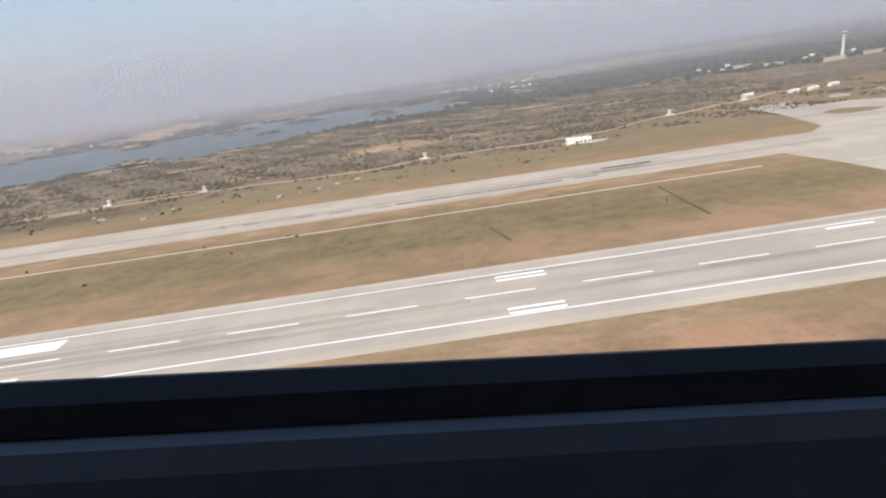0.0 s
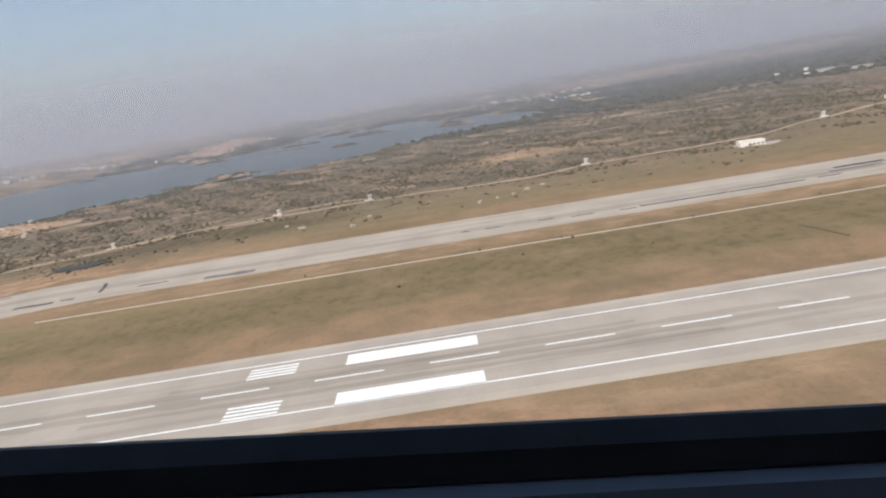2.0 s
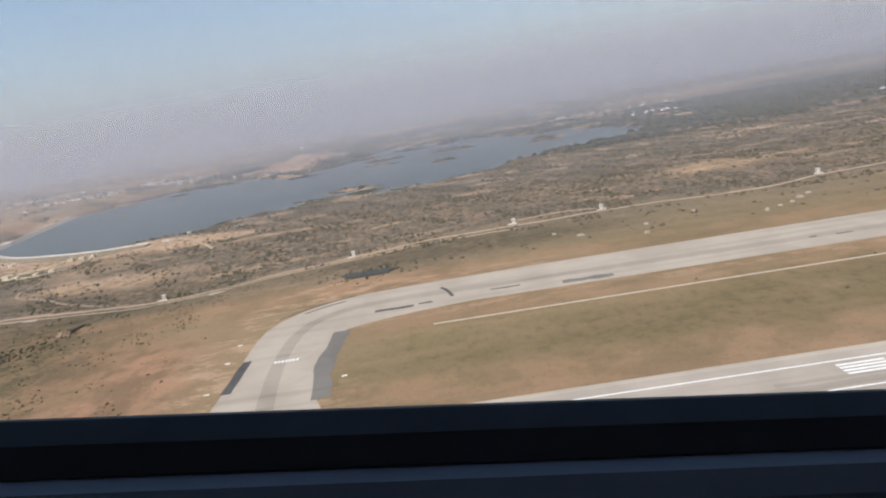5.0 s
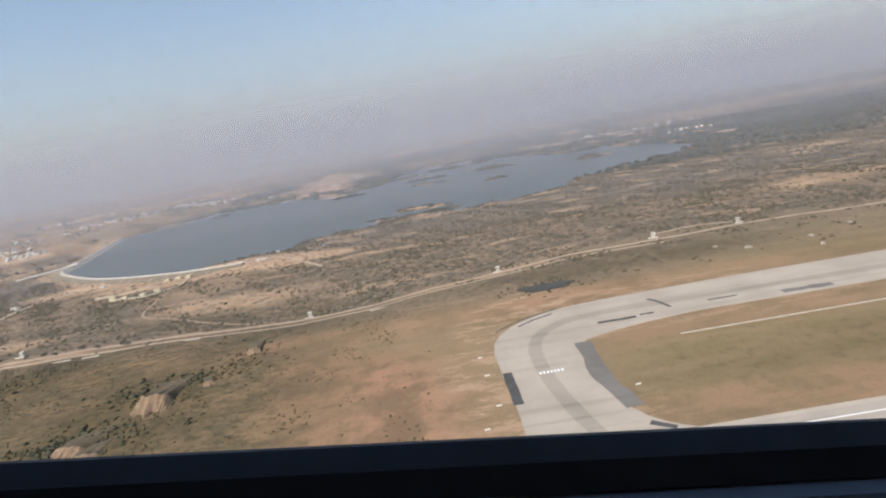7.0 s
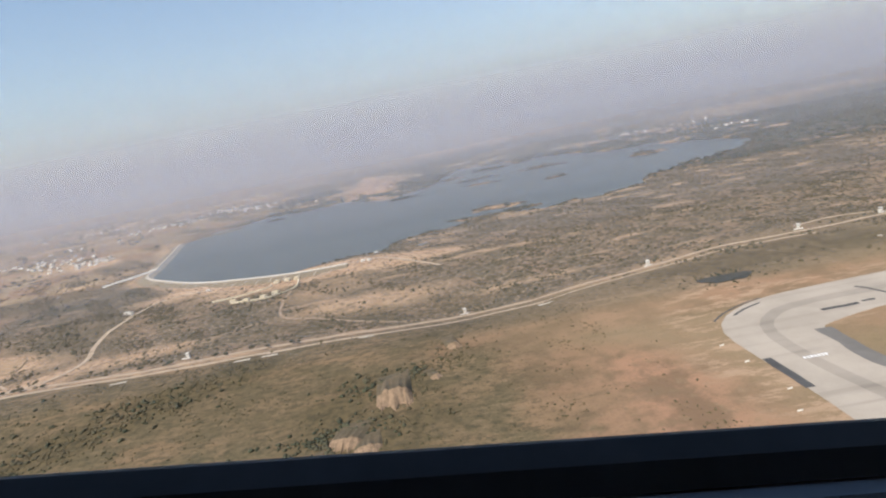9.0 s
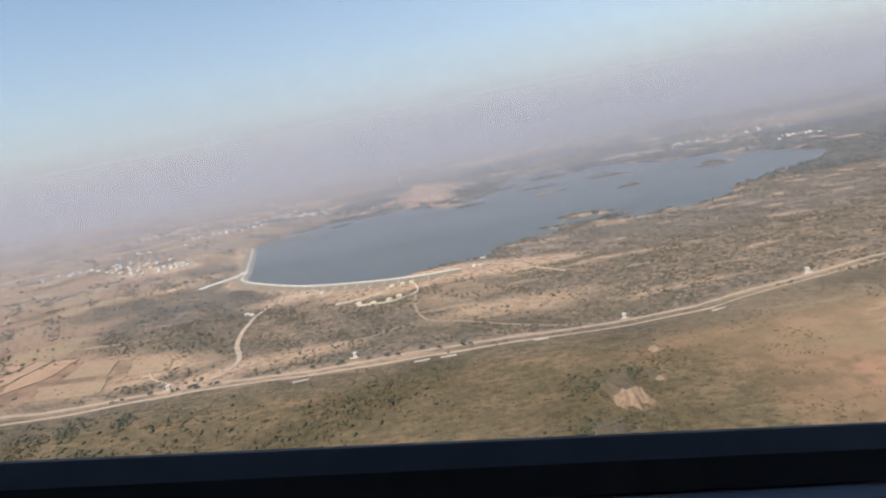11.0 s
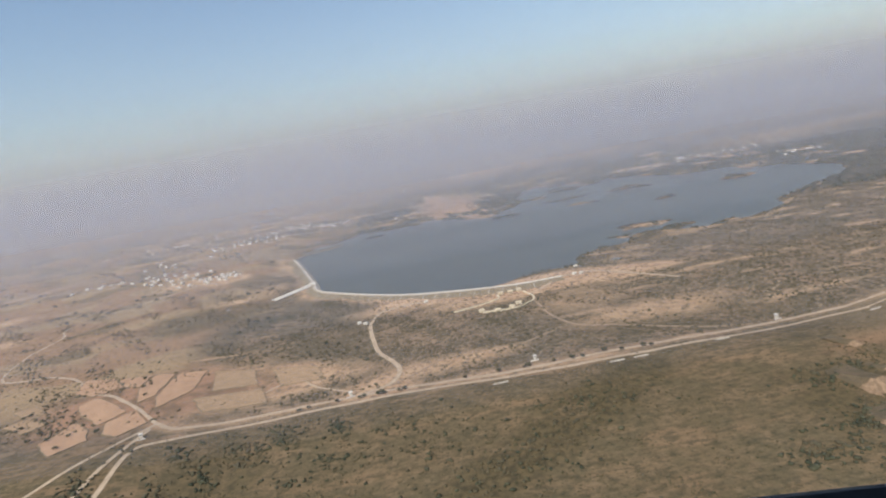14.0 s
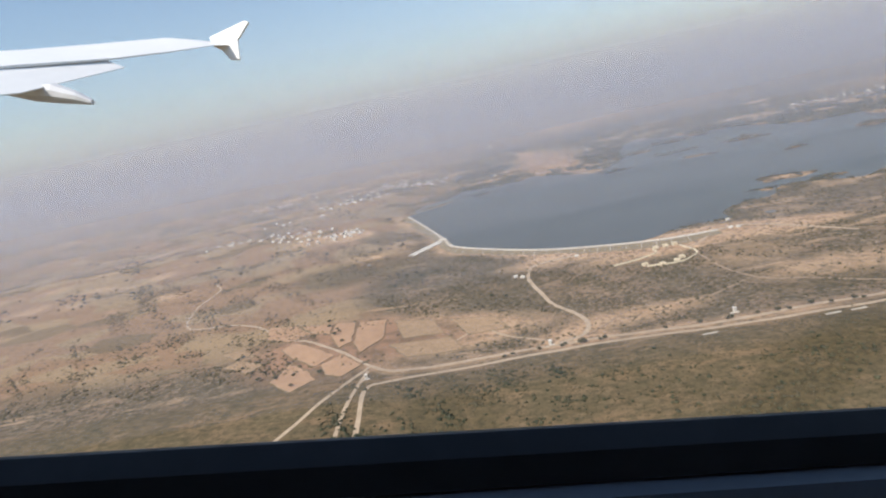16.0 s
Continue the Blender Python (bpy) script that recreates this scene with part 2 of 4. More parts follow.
def leaf_material(name, a, b):
    m, n, l, p = material(name)
    g = n.new("ShaderNodeNewGeometry")
    c = blend(n, l, g.outputs["Random Per Island"], a, b)
    c = blend(n, l, times(n, l, step_of(n, l, noise_at(n, l, g.outputs["Position"], 40), 0.4, 0.65), 0.55), c, (0.12, 0.095, 0.06))
    l.new(c, p.inputs["Base Color"])
    p.inputs["Roughness"].default_value = 0.8
    p.inputs["Specular IOR Level"].default_value = 0.2
    return m


SCRUB = leaf_material("dry_scrub_leaves", (0.055, 0.054, 0.03), (0.125, 0.1, 0.054))
LEAVES = leaf_material("dusty_green_leaves", (0.03, 0.037, 0.024), (0.075, 0.076, 0.045))


# ---- helpers ----
def mesh_of(name, verts, faces, mat, smooth=False):
    me = bpy.data.meshes.new(name)
    me.from_pydata(verts, [], faces)
    me.update()
    me.materials.append(mat)
    if smooth:
        me.polygons.foreach_set("use_smooth", [True] * len(me.polygons))
    return me


def part(name, bm, mat, parent=None, label=""):
    me = bpy.data.meshes.new(name)
    bmesh.ops.recalc_face_normals(bm, faces=bm.faces)
    bm.to_mesh(me)
    bm.free()
    me.materials.append(mat)
    ob = new(name, me)
    if parent:
        ob.parent = parent
    return tagged(ob, label)


def box(bm, lo, hi, bevel=0.0, turn=None):
    """A box from corner lo to corner hi, added to bm."""
    c = [(a + b) / 2 for a, b in zip(lo, hi)]
    s = [abs(b - a) for a, b in zip(lo, hi)]
    m = Matrix.Translation(c) @ Matrix.Diagonal((*s, 1))
    made = bmesh.ops.create_cube(bm, size=1, matrix=(turn @ m) if turn else m)["verts"]
    if bevel:
        edges = list({e for v in made for e in v.link_edges})
        bmesh.ops.bevel(bm, geom=edges, offset=bevel, segments=1, affect="EDGES")
    return bm


def smooth_line(points, step=12.0):
    """Points along a rounded curve through the given ones."""
    p = [Vector((*q, 0)) if len(q) == 2 else Vector(q) for q in points]
    out = []
    for i in range(len(p) - 1):
        a, b = p[i], p[i + 1]
        t0 = (b - p[i - 1]) / 2 if i else b - a
        t1 = (p[i + 2] - a) / 2 if i + 2 < len(p) else b - a
        k = max(2, int((b - a).length / step))
        for j in range(k):
            u = j / k
            out.append((2 * u ** 3 - 3 * u * u + 1) * a + (u ** 3 - 2 * u * u + u) * t0
                       + (3 * u * u - 2 * u ** 3) * b + (u ** 3 - u * u) * t1)
    return out + [p[-1]]


def sst(a, b, v):
    t = np.clip((v - a) / (b - a), 0, 1)
    return t * t * (3 - 2 * t)


# ---- the lie of the land ----
WATER_Z = -13.0
SHORE = [(-1665, 1720), (-1590, 1500), (-1530, 1308), (-1504, 1215), (-1399, 1108), (-1295, 1033), (-1177, 984), (-1111, 980), (-1050, 1010),
         (-1000, 1045), (-940, 1050), (-885, 1100), (-830, 1160), (-775, 1150), (-735, 1195), (-660, 1215), (-610, 1185), (-528, 1165),
         (-425, 1172), (-345, 1210), (-290, 1275), (-219, 1340), (-150, 1370), (-77, 1411), (40, 1470), (140, 1560), (190, 1700), (160, 1880), (75, 1985), (59, 2120), (-40, 2095), (-137, 2170), (-190, 2330),
         (-251, 2391), (-356, 2431), (-420, 2330), (-486, 2500), (-571, 2520), (-631, 2600), (-700, 2500), (-773, 2344), (-800, 2150), (-843, 2060), (-899, 1990), (-953, 1895),
         (-1010, 1905), (-1072, 1980), (-1189, 2090), (-1260, 2050), (-1335, 2043), (-1450, 2050), (-1540, 1970), (-1625, 1890)]
shore = smooth_line(SHORE + SHORE[:1], 16)
shore = np.array([(p.x + 26 * noise.noise(Vector((p.x / 75, p.y / 75, 3))) + 10 * noise.noise(Vector((p.x / 28, p.y / 28, 3))), p.y + 30 * noise.noise(Vector((p.x / 60, p.y / 60, 9))) + 16 * noise.noise(Vector((p.x / 24, p.y / 24, 9)))) if p.y > 990 and p.x > -1090 or p.y > 1780
                  else (p.x, p.y) for p in shore[:-1]])


def lake_depth(x, y):
    """Metres inside the shore line (positive) or outside it (negative)."""
    best = np.full(x.shape, 1e9)
    odd = np.zeros(x.shape, bool)
    nxt = np.roll(shore, -1, 0)
    for (ax, ay), (bx, by) in zip(shore, nxt):
        dx, dy = bx - ax, by - ay
        u = np.clip(((x - ax) * dx + (y - ay) * dy) / (dx * dx + dy * dy + 1e-9), 0, 1)
        best = np.minimum(best, np.hypot(x - ax - u * dx, y - ay - u * dy))
        cross = (ay > y) != (by > y)
        odd ^= cross & (x < ax + (y - ay) * dx / (dy if abs(dy) > 1e-9 else 1e-9))
    return np.where(odd, best, -best)


def roughness_of(x, y):
    return (1.3 * np.sin(x / 61 + 2.1 * np.sin(y / 83)) * np.sin(y / 47 + 1.7 * np.sin(x / 97)) + 0.7 * np.sin(x / 23 + y / 31) * np.sin(y / 19 - x / 41))


def land(x, y):
    """Height of the ground away from the lake."""
    x, y = np.asarray(x, float), np.asarray(y, float)
    z = -11 * (0.45 + 0.55 * sst(-300, -650, x)) * sst(480, 640, y - 260 * sst(190, 370, x))
    z = z + 23 * (sst(1250, 1750, y) * sst(-1660, -1800, x) + sst(2120, 2600, y) * (1 - sst(-1660, -1800, x)) * sst(-740, -900, x) + sst(2620, 3100, y) * sst(-900, -740, x)) + 19 * sst(2500, 3400, y)
    z = z + 18 * sst(-1480, -1680, x) * sst(900, 620, y)
    z = z - 13 * np.exp(-((x + 795) / 120) ** 2 - ((y - 600) / 95) ** 2)   # a dip that the fence road crosses
    off = np.maximum(sst(480, 560, y), sst(-715, -830, x))
    return z + roughness_of(x, y) * off * (0.8 + 0.5 * sst(620, 760, y)) + 45 * sst(3600, 5200, y) * (0.6 + 0.4 * np.sin(x / 700))


ISLETS = [(-440, 1640, 40, 9), (-395, 2010, 70, 34), (-640, 2010, 95, 30), (-735, 2180, 60, 40),
          (-90, 1790, 55, 22), (-650, 1830, 70, 16), (-1400, 1930, 45, 18), (-930, 1850, 60, 18), (-560, 2330, 80, 50), (-770, 1204, 40, 16), (-665, 1285, 70, 36), (-621, 1205, 50, 30)]


def ground_z(x, y):
    x, y = np.asarray(x, float), np.asarray(y, float)
    z = land(x, y)
    near = (x > -1800) & (x < 330) & (y > 900) & (y < 2760)
    d = np.full(x.shape, -999.0)
    d[near] = lake_depth(x[near], y[near])
    for cx, cy, rx, ry in ISLETS:
        d = np.where(d > 0, np.minimum(d, 34 * (np.hypot((x - cx + 16 * np.sin(y / 11 + cx)) / rx, (y - cy + 9 * np.sin(x / 19 + cy)) / ry) - 1)), d)
    k = sst(-26, 22, d)
    return np.where(d > -26, z * (1 - k) + (WATER_Z - 2.2) * k, z), d


def growing(lo, dense_lo, dense_hi, hi, step, ratio):
    mid = list(np.arange(dense_lo, dense_hi + 1e-6, step))
    a, s = [], step
    while (a[-1] if a else mid[-1]) < hi:
        s *= ratio
        a.append((a[-1] if a else mid[-1]) + s)
    b, s = [], step
    while (b[-1] if b else mid[0]) > lo:
        s *= ratio
        b.append((b[-1] if b else mid[0]) - s)
    return np.array(b[::-1] + mid + a)


def near_line(x, y, pts):
    best = np.full(x.shape, 1e9)
    for a, b in zip(pts, pts[1:]):
        dx, dy = b[0] - a[0], b[1] - a[1]
        u = np.clip(((x - a[0]) * dx + (y - a[1]) * dy) / (dx * dx + dy * dy), 0, 1)
        best = np.minimum(best, np.hypot(x - a[0] - u * dx, y - a[1] - u * dy))
    return best


def spot(x, y, cx, cy, rx, ry):
    return 1 - sst(0.5, 1.15, np.hypot((x - cx) / rx, (y - cy) / ry))


DAM = [(-1665, 1722), (-1590, 1492), (-1530, 1298), (-1500, 1196), (-1399, 1094), (-1297, 1018), (-1180, 968), (-1075, 940), (-985, 938)]
AIR_ROAD = [(660, 815), (544, 762), (451, 717), (327, 668), (200, 645), (82, 640), (11, 626), (-92, 612), (-251, 622), (-362, 616), (-470, 624), (-558, 606),
            (-640, 592), (-710, 584), (-790, 592), (-880, 576), (-949, 568), (-1065, 563), (-1141, 560), (-1272, 574), (-1360, 577), (-1457, 580), (-1540, 573), (-1577, 569), (-1607, 590)]
BARE = [(-985, 925, 190, 70, 1.0), (-880, 905, 130, 52, 0.9), (-1130, 890, 140, 45, 0.85), (-1010, 790, 80, 60, 0.35), (-1290, 950, 130, 45, 0.75), (-1330, 600, 60, 40, 0.8),
        (-1240, 640, 120, 34, 0.7), (-1640, 700, 230, 120, 0.75), (-1500, 690, 190, 70, 0.85), (-1075, 2450, 160, 330, 1.0), (-930, 690, 130, 40, 0.6), (-90, 1962, 90, 60, 0.8),
        (225, 1174, 90, 60, 0.5), (-30, 800, 90, 50, 0.5), (-1640, 1330, 60, 90, 0.6), (-754, 3850, 240, 200, 0.9), (-424, 4050, 260, 200, 0.9), (-527, 2380, 60, 60, 0.8), (-652, 1835, 70, 26, 0.9), (-700, 2120, 50, 70, 0.8),
        (-106, 2480, 140, 110, 0.8), (-199, 2060, 60, 50, 0.7), (-1526, 3021, 160, 120, 0.7), (-2050, 4500, 300, 260, 0.8), (300, 2350, 120, 120, 0.7), (-930, 1960, 50, 60, 0.7), (-820, 1010, 60, 40, 0.4), (-690, 1240, 60, 26, 0.5), (-620, 1130, 90, 26, 0.5)]
plots = random.Random(3)
BARE += [(plots.uniform(-1550, 500), plots.uniform(1760, 2650), plots.uniform(30, 90), plots.uniform(16, 48), plots.uniform(0.5, 1.0)) for _ in range(90)]
BARE += [(plots.uniform(-900, 700), plots.uniform(2350, 3700), plots.uniform(40, 130), plots.uniform(18, 46), plots.uniform(0.5, 0.9)) for _ in range(40)]
BARE += [(plots.uniform(-820, -480), plots.uniform(1120, 1290), plots.uniform(14, 40), plots.uniform(9, 18), plots.uniform(0.7, 1.0)) for _ in range(26)]
BARE += [(plots.uniform(-3200, -1700), plots.uniform(1100, 3400), plots.uniform(40, 130), plots.uniform(14, 50), plots.uniform(0.4, 0.9)) for _ in range(70)]
BARE += [(plots.uniform(-850, 500), plots.uniform(1000, 1420), plots.uniform(25, 60), plots.uniform(8, 16), plots.uniform(0.4, 0.8)) for _ in range(34)]
air_line = np.array([(p.x, p.y) for p in smooth_line(AIR_ROAD, 40)])


def bare_earth(x, y):
    """How bare the ground is: round the dam, along the roads, in the ploughed land."""
    w = 30 * np.sin(x / 130 + np.sin(y / 70)) + 22 * np.sin(y / 90 + x / 210)
    dist = near_line(x, y, DAM) + 0.25 * w
    v = 0.9 * (1 - sst(24, 62, dist))
    for cx, cy, rx, ry, k in BARE:
        v = v + k * spot(x + 0.3 * w, y + 0.2 * w, cx, cy, rx, ry)
    v = v + 0.6 * (1 - sst(6, 20, near_line(x, y, air_line) + 0.25 * w)) * sst(-400, -650, x)
    v = v + 0.4 * sst(2350, 2700, y + 2 * w - 0.2 * x) * sst(200, 700, x) * (1 - sst(3000, 3300, y))
    return np.clip(v, 0, 1)


gx = growing(-30000, -2300, 700, 30000, 12.0, 1.13)
gy = growing(-4000, 60, 2750, 42000, 12.0, 1.10)
X, Y = np.meshgrid(gx, gy)
Z, D = ground_z(X, Y)
wob = 30 * np.sin(X / 130 + np.sin(Y / 70)) + 22 * np.sin(Y / 90 + X / 210)
beyond = sst(-20, 30, Y - np.interp(X, air_line[::-1, 0], air_line[::-1, 1]) + 0.6 * wob)


def drop(x, y, up=0.0):
    """The height of the ground sheet at a place, and a bit more."""
    i, j = int(np.searchsorted(gx, x)) - 1, int(np.searchsorted(gy, y)) - 1
    u, v = (x - gx[i]) / (gx[i + 1] - gx[i]), (y - gy[j]) / (gy[j + 1] - gy[j])
    return float((Z[j, i] * (1 - u) + Z[j, i + 1] * u) * (1 - v) + (Z[j + 1, i] * (1 - u) + Z[j + 1, i + 1] * u) * v) + up


masks = {
    "wild": np.clip(np.maximum(beyond, 0.85 * sst(-690, -800, X + wob) + 0.45 * sst(455, 500, Y)), 0, 1),
    "green": np.clip(0.8 * (1 - sst(14, 44, near_line(X, Y, [(-1020, 505), (-1240, 335)]) + 0.25 * wob)) + 0.6 * spot(X + wob, Y, -1480, 430, 60, 90) + 0.25 * sst(-1000, -1120, X + wob) * sst(480, 400, Y + wob) + 0.25 * spot(X, Y, -1420, 780, 210, 110) + 0.8 * spot(X + 0.5 * wob, Y + 0.5 * wob, -885, 345, 80, 95) + 0.35 * spot(X + wob, Y + wob, -990, 400, 90, 120) + 0.4 * spot(X + wob, Y + 0.4 * wob, -60, 305, 460, 52)
                     + 0.7 * spot(X, Y, -430, 555, 210, 50) + 0.6 * spot(X, Y, -900, 640, 200, 40) + 0.8 * spot(X, Y, -1750, 1150, 180, 120) + 0.6 * spot(X + wob, Y, -730, 1170, 190, 60), 0, 1),
    "farm": np.clip(sst(-1600, -1720, X + wob) * sst(640, 760, Y) + 0.7 * sst(2000, 2250, Y + wob) * sst(500, 100, X), 0, 1),
    "wood": np.clip(sst(1230, 1450, Y + 2 * wob - 0.12 * np.maximum(X, 0)) * sst(-420, -100, X + 2 * wob) * (1 - sst(3000, 3500, Y))
                    + 0.95 * sst(1800, 1900, Y + wob) * (1 - sst(3000, 3700, Y + wob)) * sst(-960, -840, X + wob)
                    + 0.75 * sst(1620, 1750, Y + wob) * (1 - sst(2900, 3400, Y + wob)) * sst(-1700, -1350, X) + 0.4 * spot(X, Y, -1600, 1000, 130, 70) + 0.9 * sum(spot(X, Y, a, b, 1.5 * c, 2.2 * d) for a, b, c, d in ISLETS), 0, 1),
    "olive": 0.9 * sst(-575, -760, X + 2.0 * wob) * sst(560, 535, Y),
    "turf": np.clip((1 - sst(38, 60, np.abs(Y - 306 + 0.25 * wob))) * sst(-545, -470, X) + 0.8 * sst(450, 475, Y) * sst(600, 560, Y) * sst(-480, -300, X), 0, 1),
    "verge": np.clip((1 - sst(8, 34, np.abs(np.hypot((X + 540) * 0.9, (Y - 345) * 0.55) - 62))) * sst(-480, -540, X) + 0.8 * (1 - sst(6, 20, np.abs(Y - 450))) * sst(-600, -540, X) * sst(-300, -400, X)
                     + 0.7 * (1 - sst(6, 18, np.abs(Y - 372))) * sst(-560, -520, X) + 0.6 * (1 - sst(4, 16, np.abs(Y - 158))), 0, 1),
    "bare": bare_earth(X, Y),
    "red": np.clip((1 - sst(150, 172, Y + 0.2 * wob)) * sst(-640, -560, X) * (0.75 + 0.25 * np.sin(X / 37 + 2 * np.sin(Y / 23))) + 0.45 * (1 - sst(12, 34, np.abs(Y - 246))) * sst(-620, -540, X) + 0.55 * spot(X + 0.6 * wob, Y + 0.6 * wob, -640, 300, 60, 130)
                   + 0.35 * (1 - sst(12, 30, np.abs(Y - 362))) * sst(-560, -480, X) + 0.4 * spot(X, Y, -640, 455, 260, 34) + 0.3 * (1 - sst(10, 34, np.abs(Y - 462))) * sst(-600, -520, X)
                   + 0.4 * spot(X, Y, -1085, 2480, 150, 330) + 0.5 * spot(X + wob, Y + wob, -690, 330, 90, 150) + 1.0 * spot(X + 0.4 * wob, Y + 0.3 * wob, -1690, 690, 180, 140) + 0.75 * spot(X + 0.5 * wob, Y, -1530, 690, 150, 70), 0, 1),
}
nx, ny = len(gx), len(gy)
idx = np.arange(nx * ny).reshape(ny, nx)
quads = np.stack([idx[:-1, :-1], idx[:-1, 1:], idx[1:, 1:], idx[1:, :-1]], -1).reshape(-1, 4)
me = bpy.data.meshes.new("ground")
me.vertices.add(nx * ny)
me.vertices.foreach_set("co", np.stack([X, Y, Z], -1).astype(np.float32).ravel())
me.loops.add(quads.size)
me.loops.foreach_set("vertex_index", quads.ravel().astype(np.int32))
me.polygons.add(len(quads))
me.polygons.foreach_set("loop_start", np.arange(0, quads.size, 4, dtype=np.int32))
me.update(calc_edges=True)
me.polygons.foreach_set("use_smooth", np.ones(len(quads), bool))
for key, val in masks.items():
    me.attributes.new(key, "FLOAT", "POINT").data.foreach_set("value", val.astype(np.float32).ravel())
me.materials.append(GROUND)
ground = tagged(new("ground", me), "dry tan and olive plain of grass, scrub and bare earth", "ground", kind="structure")

# lake
lake = new("water", mesh_of("water", [(-1720, 960, WATER_Z), (260, 960, WATER_Z), (260, 2720, WATER_Z), (-1720, 2720, WATER_Z)], [(0, 1, 2, 3)], WATER))
tagged(lake, "calm grey-blue reservoir held by a curved earth dam", "lake", kind="structure")
pond = new("water", mesh_of("water", [(-524 + 26 * math.cos(a) * (1 + 0.2 * math.sin(3 * a)), 496 + 13 * math.sin(a) * (1 + 0.25 * math.cos(2 * a)), drop(-524, 496, 0.9)) for a in np.linspace(0, 2 * math.pi, 28)[:-1]],
                              [tuple(range(27))], WATER))
pond.data.materials[0] = PONDWATER
tagged(pond, "small dark pond in the grass beside the taxiway", "pond", kind="structure")


# ---- roads and paving ----
def ribbon(name, points, width, mat, up=0.25, step=12.0, ragged=0.0, flat=False, depth=0.4):
    """A strip that follows the ground, with thickness."""
    line = smooth_line(points, step)
    verts, faces = [], []
    for i, p in enumerate(line):
        d = (line[min(i + 1, len(line) - 1)] - line[max(i - 1, 0)]).normalized()
        side = Vector((-d.y, d.x, 0))
        for k in (1, -1):
            w = width / 2 * (1 + ragged * noise.noise(Vector((p.x / 14, p.y / 14, k * 5))))
            q = p + side * w * k
            z = up if flat else drop(q.x, q.y, up)
            verts += [(q.x, q.y, z), (q.x, q.y, z - depth)]
    for i in range(len(line) - 1):
        a, b = 4 * i, 4 * i + 4
        faces += [(a, a + 2, b + 2, b), (a + 1, a, b, b + 1), (a + 2, a + 3, b + 3, b + 2)]
    return new(name, mesh_of(name, verts, faces, mat))


def slab(name, outline, mat, top, thick=0.3, parent=None):
    """A flat slab with the given outline, its top at that height."""
    bm = bmesh.new()
    f = bm.faces.new([bm.verts.new((x, y, top - thick)) for x, y in outline])
    if f.calc_area() and f.normal.z < 0:
        f.normal_flip()
    up = bmesh.ops.extrude_face_region(bm, geom=[f])["geom"]
    for v in up:
        if isinstance(v, bmesh.types.BMVert):
            v.co.z = top
    bmesh.ops.triangulate(bm, faces=[q for q in bm.faces if len(q.verts) > 4])
    return part(name, bm, mat, parent)


RW0, RW1 = -700, 1300
runway = tagged(slab("runway", [(RW0, 170), (RW1, 170), (RW1, 230), (RW0, 230)], RUNWAY, 0.10), "worn grey asphalt runway with white markings", "runway", kind="structure")
for lo, hi in ((165, 169.9), (230.1, 233.5)):
    tagged(slab("shoulder", [(RW0, lo), (RW1, lo), (RW1, hi), (RW0, hi)], SHOULDER, 0.08, 0.3, runway), "paler paved runway shoulder")


def bar(x0, x1, y0, y1, name="marking"):
    return slab(name, [(x0, y0), (x1, y0), (x1, y1), (x0, y1)], PAINT, 0.116, 0.012, runway)


bar(RW0 + 60, RW1, 222.1, 223.0, "edge_line")
bar(RW0 + 60, RW1, 177.3, 178.2, "edge_line")
for k in range(-8, 22):
    bar(-232 + 50 * k, -202 + 50 * k, 199.55, 200.45, "centre_stripe")
for y0, y1 in ((177.8, 187.0), (210.0, 219.4)):
    bar(-220, -160, y0, y1, "aiming_point_bar")
for x0, rows in ((-265.5, 4), (33.5, 2), (186, 1)):
    for k in range(rows):
        w, gap = (1.4, 2.6) if rows == 4 else (1.8, 4.0)
        bar(x0, x0 + 22.5, 219.2 - gap * k - w, 219.2 - gap * k, "touchdown_bar")
        bar(x0, x0 + 22.5, 179.0 + gap * k, 179.0 + gap * k + w, "touchdown_bar")

bend_out = smooth_line([(-364, 441.5), (-468, 438), (-530, 431), (-572, 409), (-590, 379), (-591, 339), (-588, 282), (-588, 234)], 14)
bend_in = smooth_line([(-500, 234), (-513, 243), (-525, 262), (-533, 305), (-527, 352), (-512, 364), (-470, 374), (-426, 379)], 14)
taxi = slab("taxiway", [(330, 379), (342, 441.5)] + [(p.x, p.y) for p in bend_out] + [(p.x, p.y) for p in bend_in], CONCRETE, 0.07)
tagged(taxi, "pale grey taxiway with dark tar repair patches", "taxiway", kind="structure")
apron = slab("apron", [(275, 378.8), (281, 330), (284, 234), (1250, 234), (1250, 700), (800, 690), (591, 656), (402, 637), (392, 560), (367, 464), (341, 441.8)], CONCRETE, 0.05)
tagged(apron, "wide pale concrete apron beside the runway", "apron", kind="structure")
PATCHES = [(-16, 52, 395, 3.2), (53, 112, 394.5, 3.0), (122, 141, 396, 2.4), (150, 191, 417, 5.5), (140, 182, 408, 2.5), (-32, -19, 393, 2.0), (-69, -51, 396, 1.8),
           (-94, -82, 400, 2.2), (-135, -122, 400, 2.2), (-155, -149, 402, 2.6), (-356, -316, 387.5, 7.5), (-412, -388, 396, 2.6), (-505, -474, 387, 4.2), (-470, -459, 389.5, 3.5)]
for x0, x1, y, w in PATCHES:
    n = max(3, int((x1 - x0) / 6))
    up = [(x0 + (x1 - x0) * k / n, y + w / 2 * (0.7 + 0.5 * random.random())) for k in range(n + 1)]
    down = [(px, y - w / 2 * (0.7 + 0.5 * random.random())) for px, _ in up[::-1]]
    slab("tar_patch", up + down, PATCHWORK if w > 7 else TAR, 0.082, 0.02, taxi)
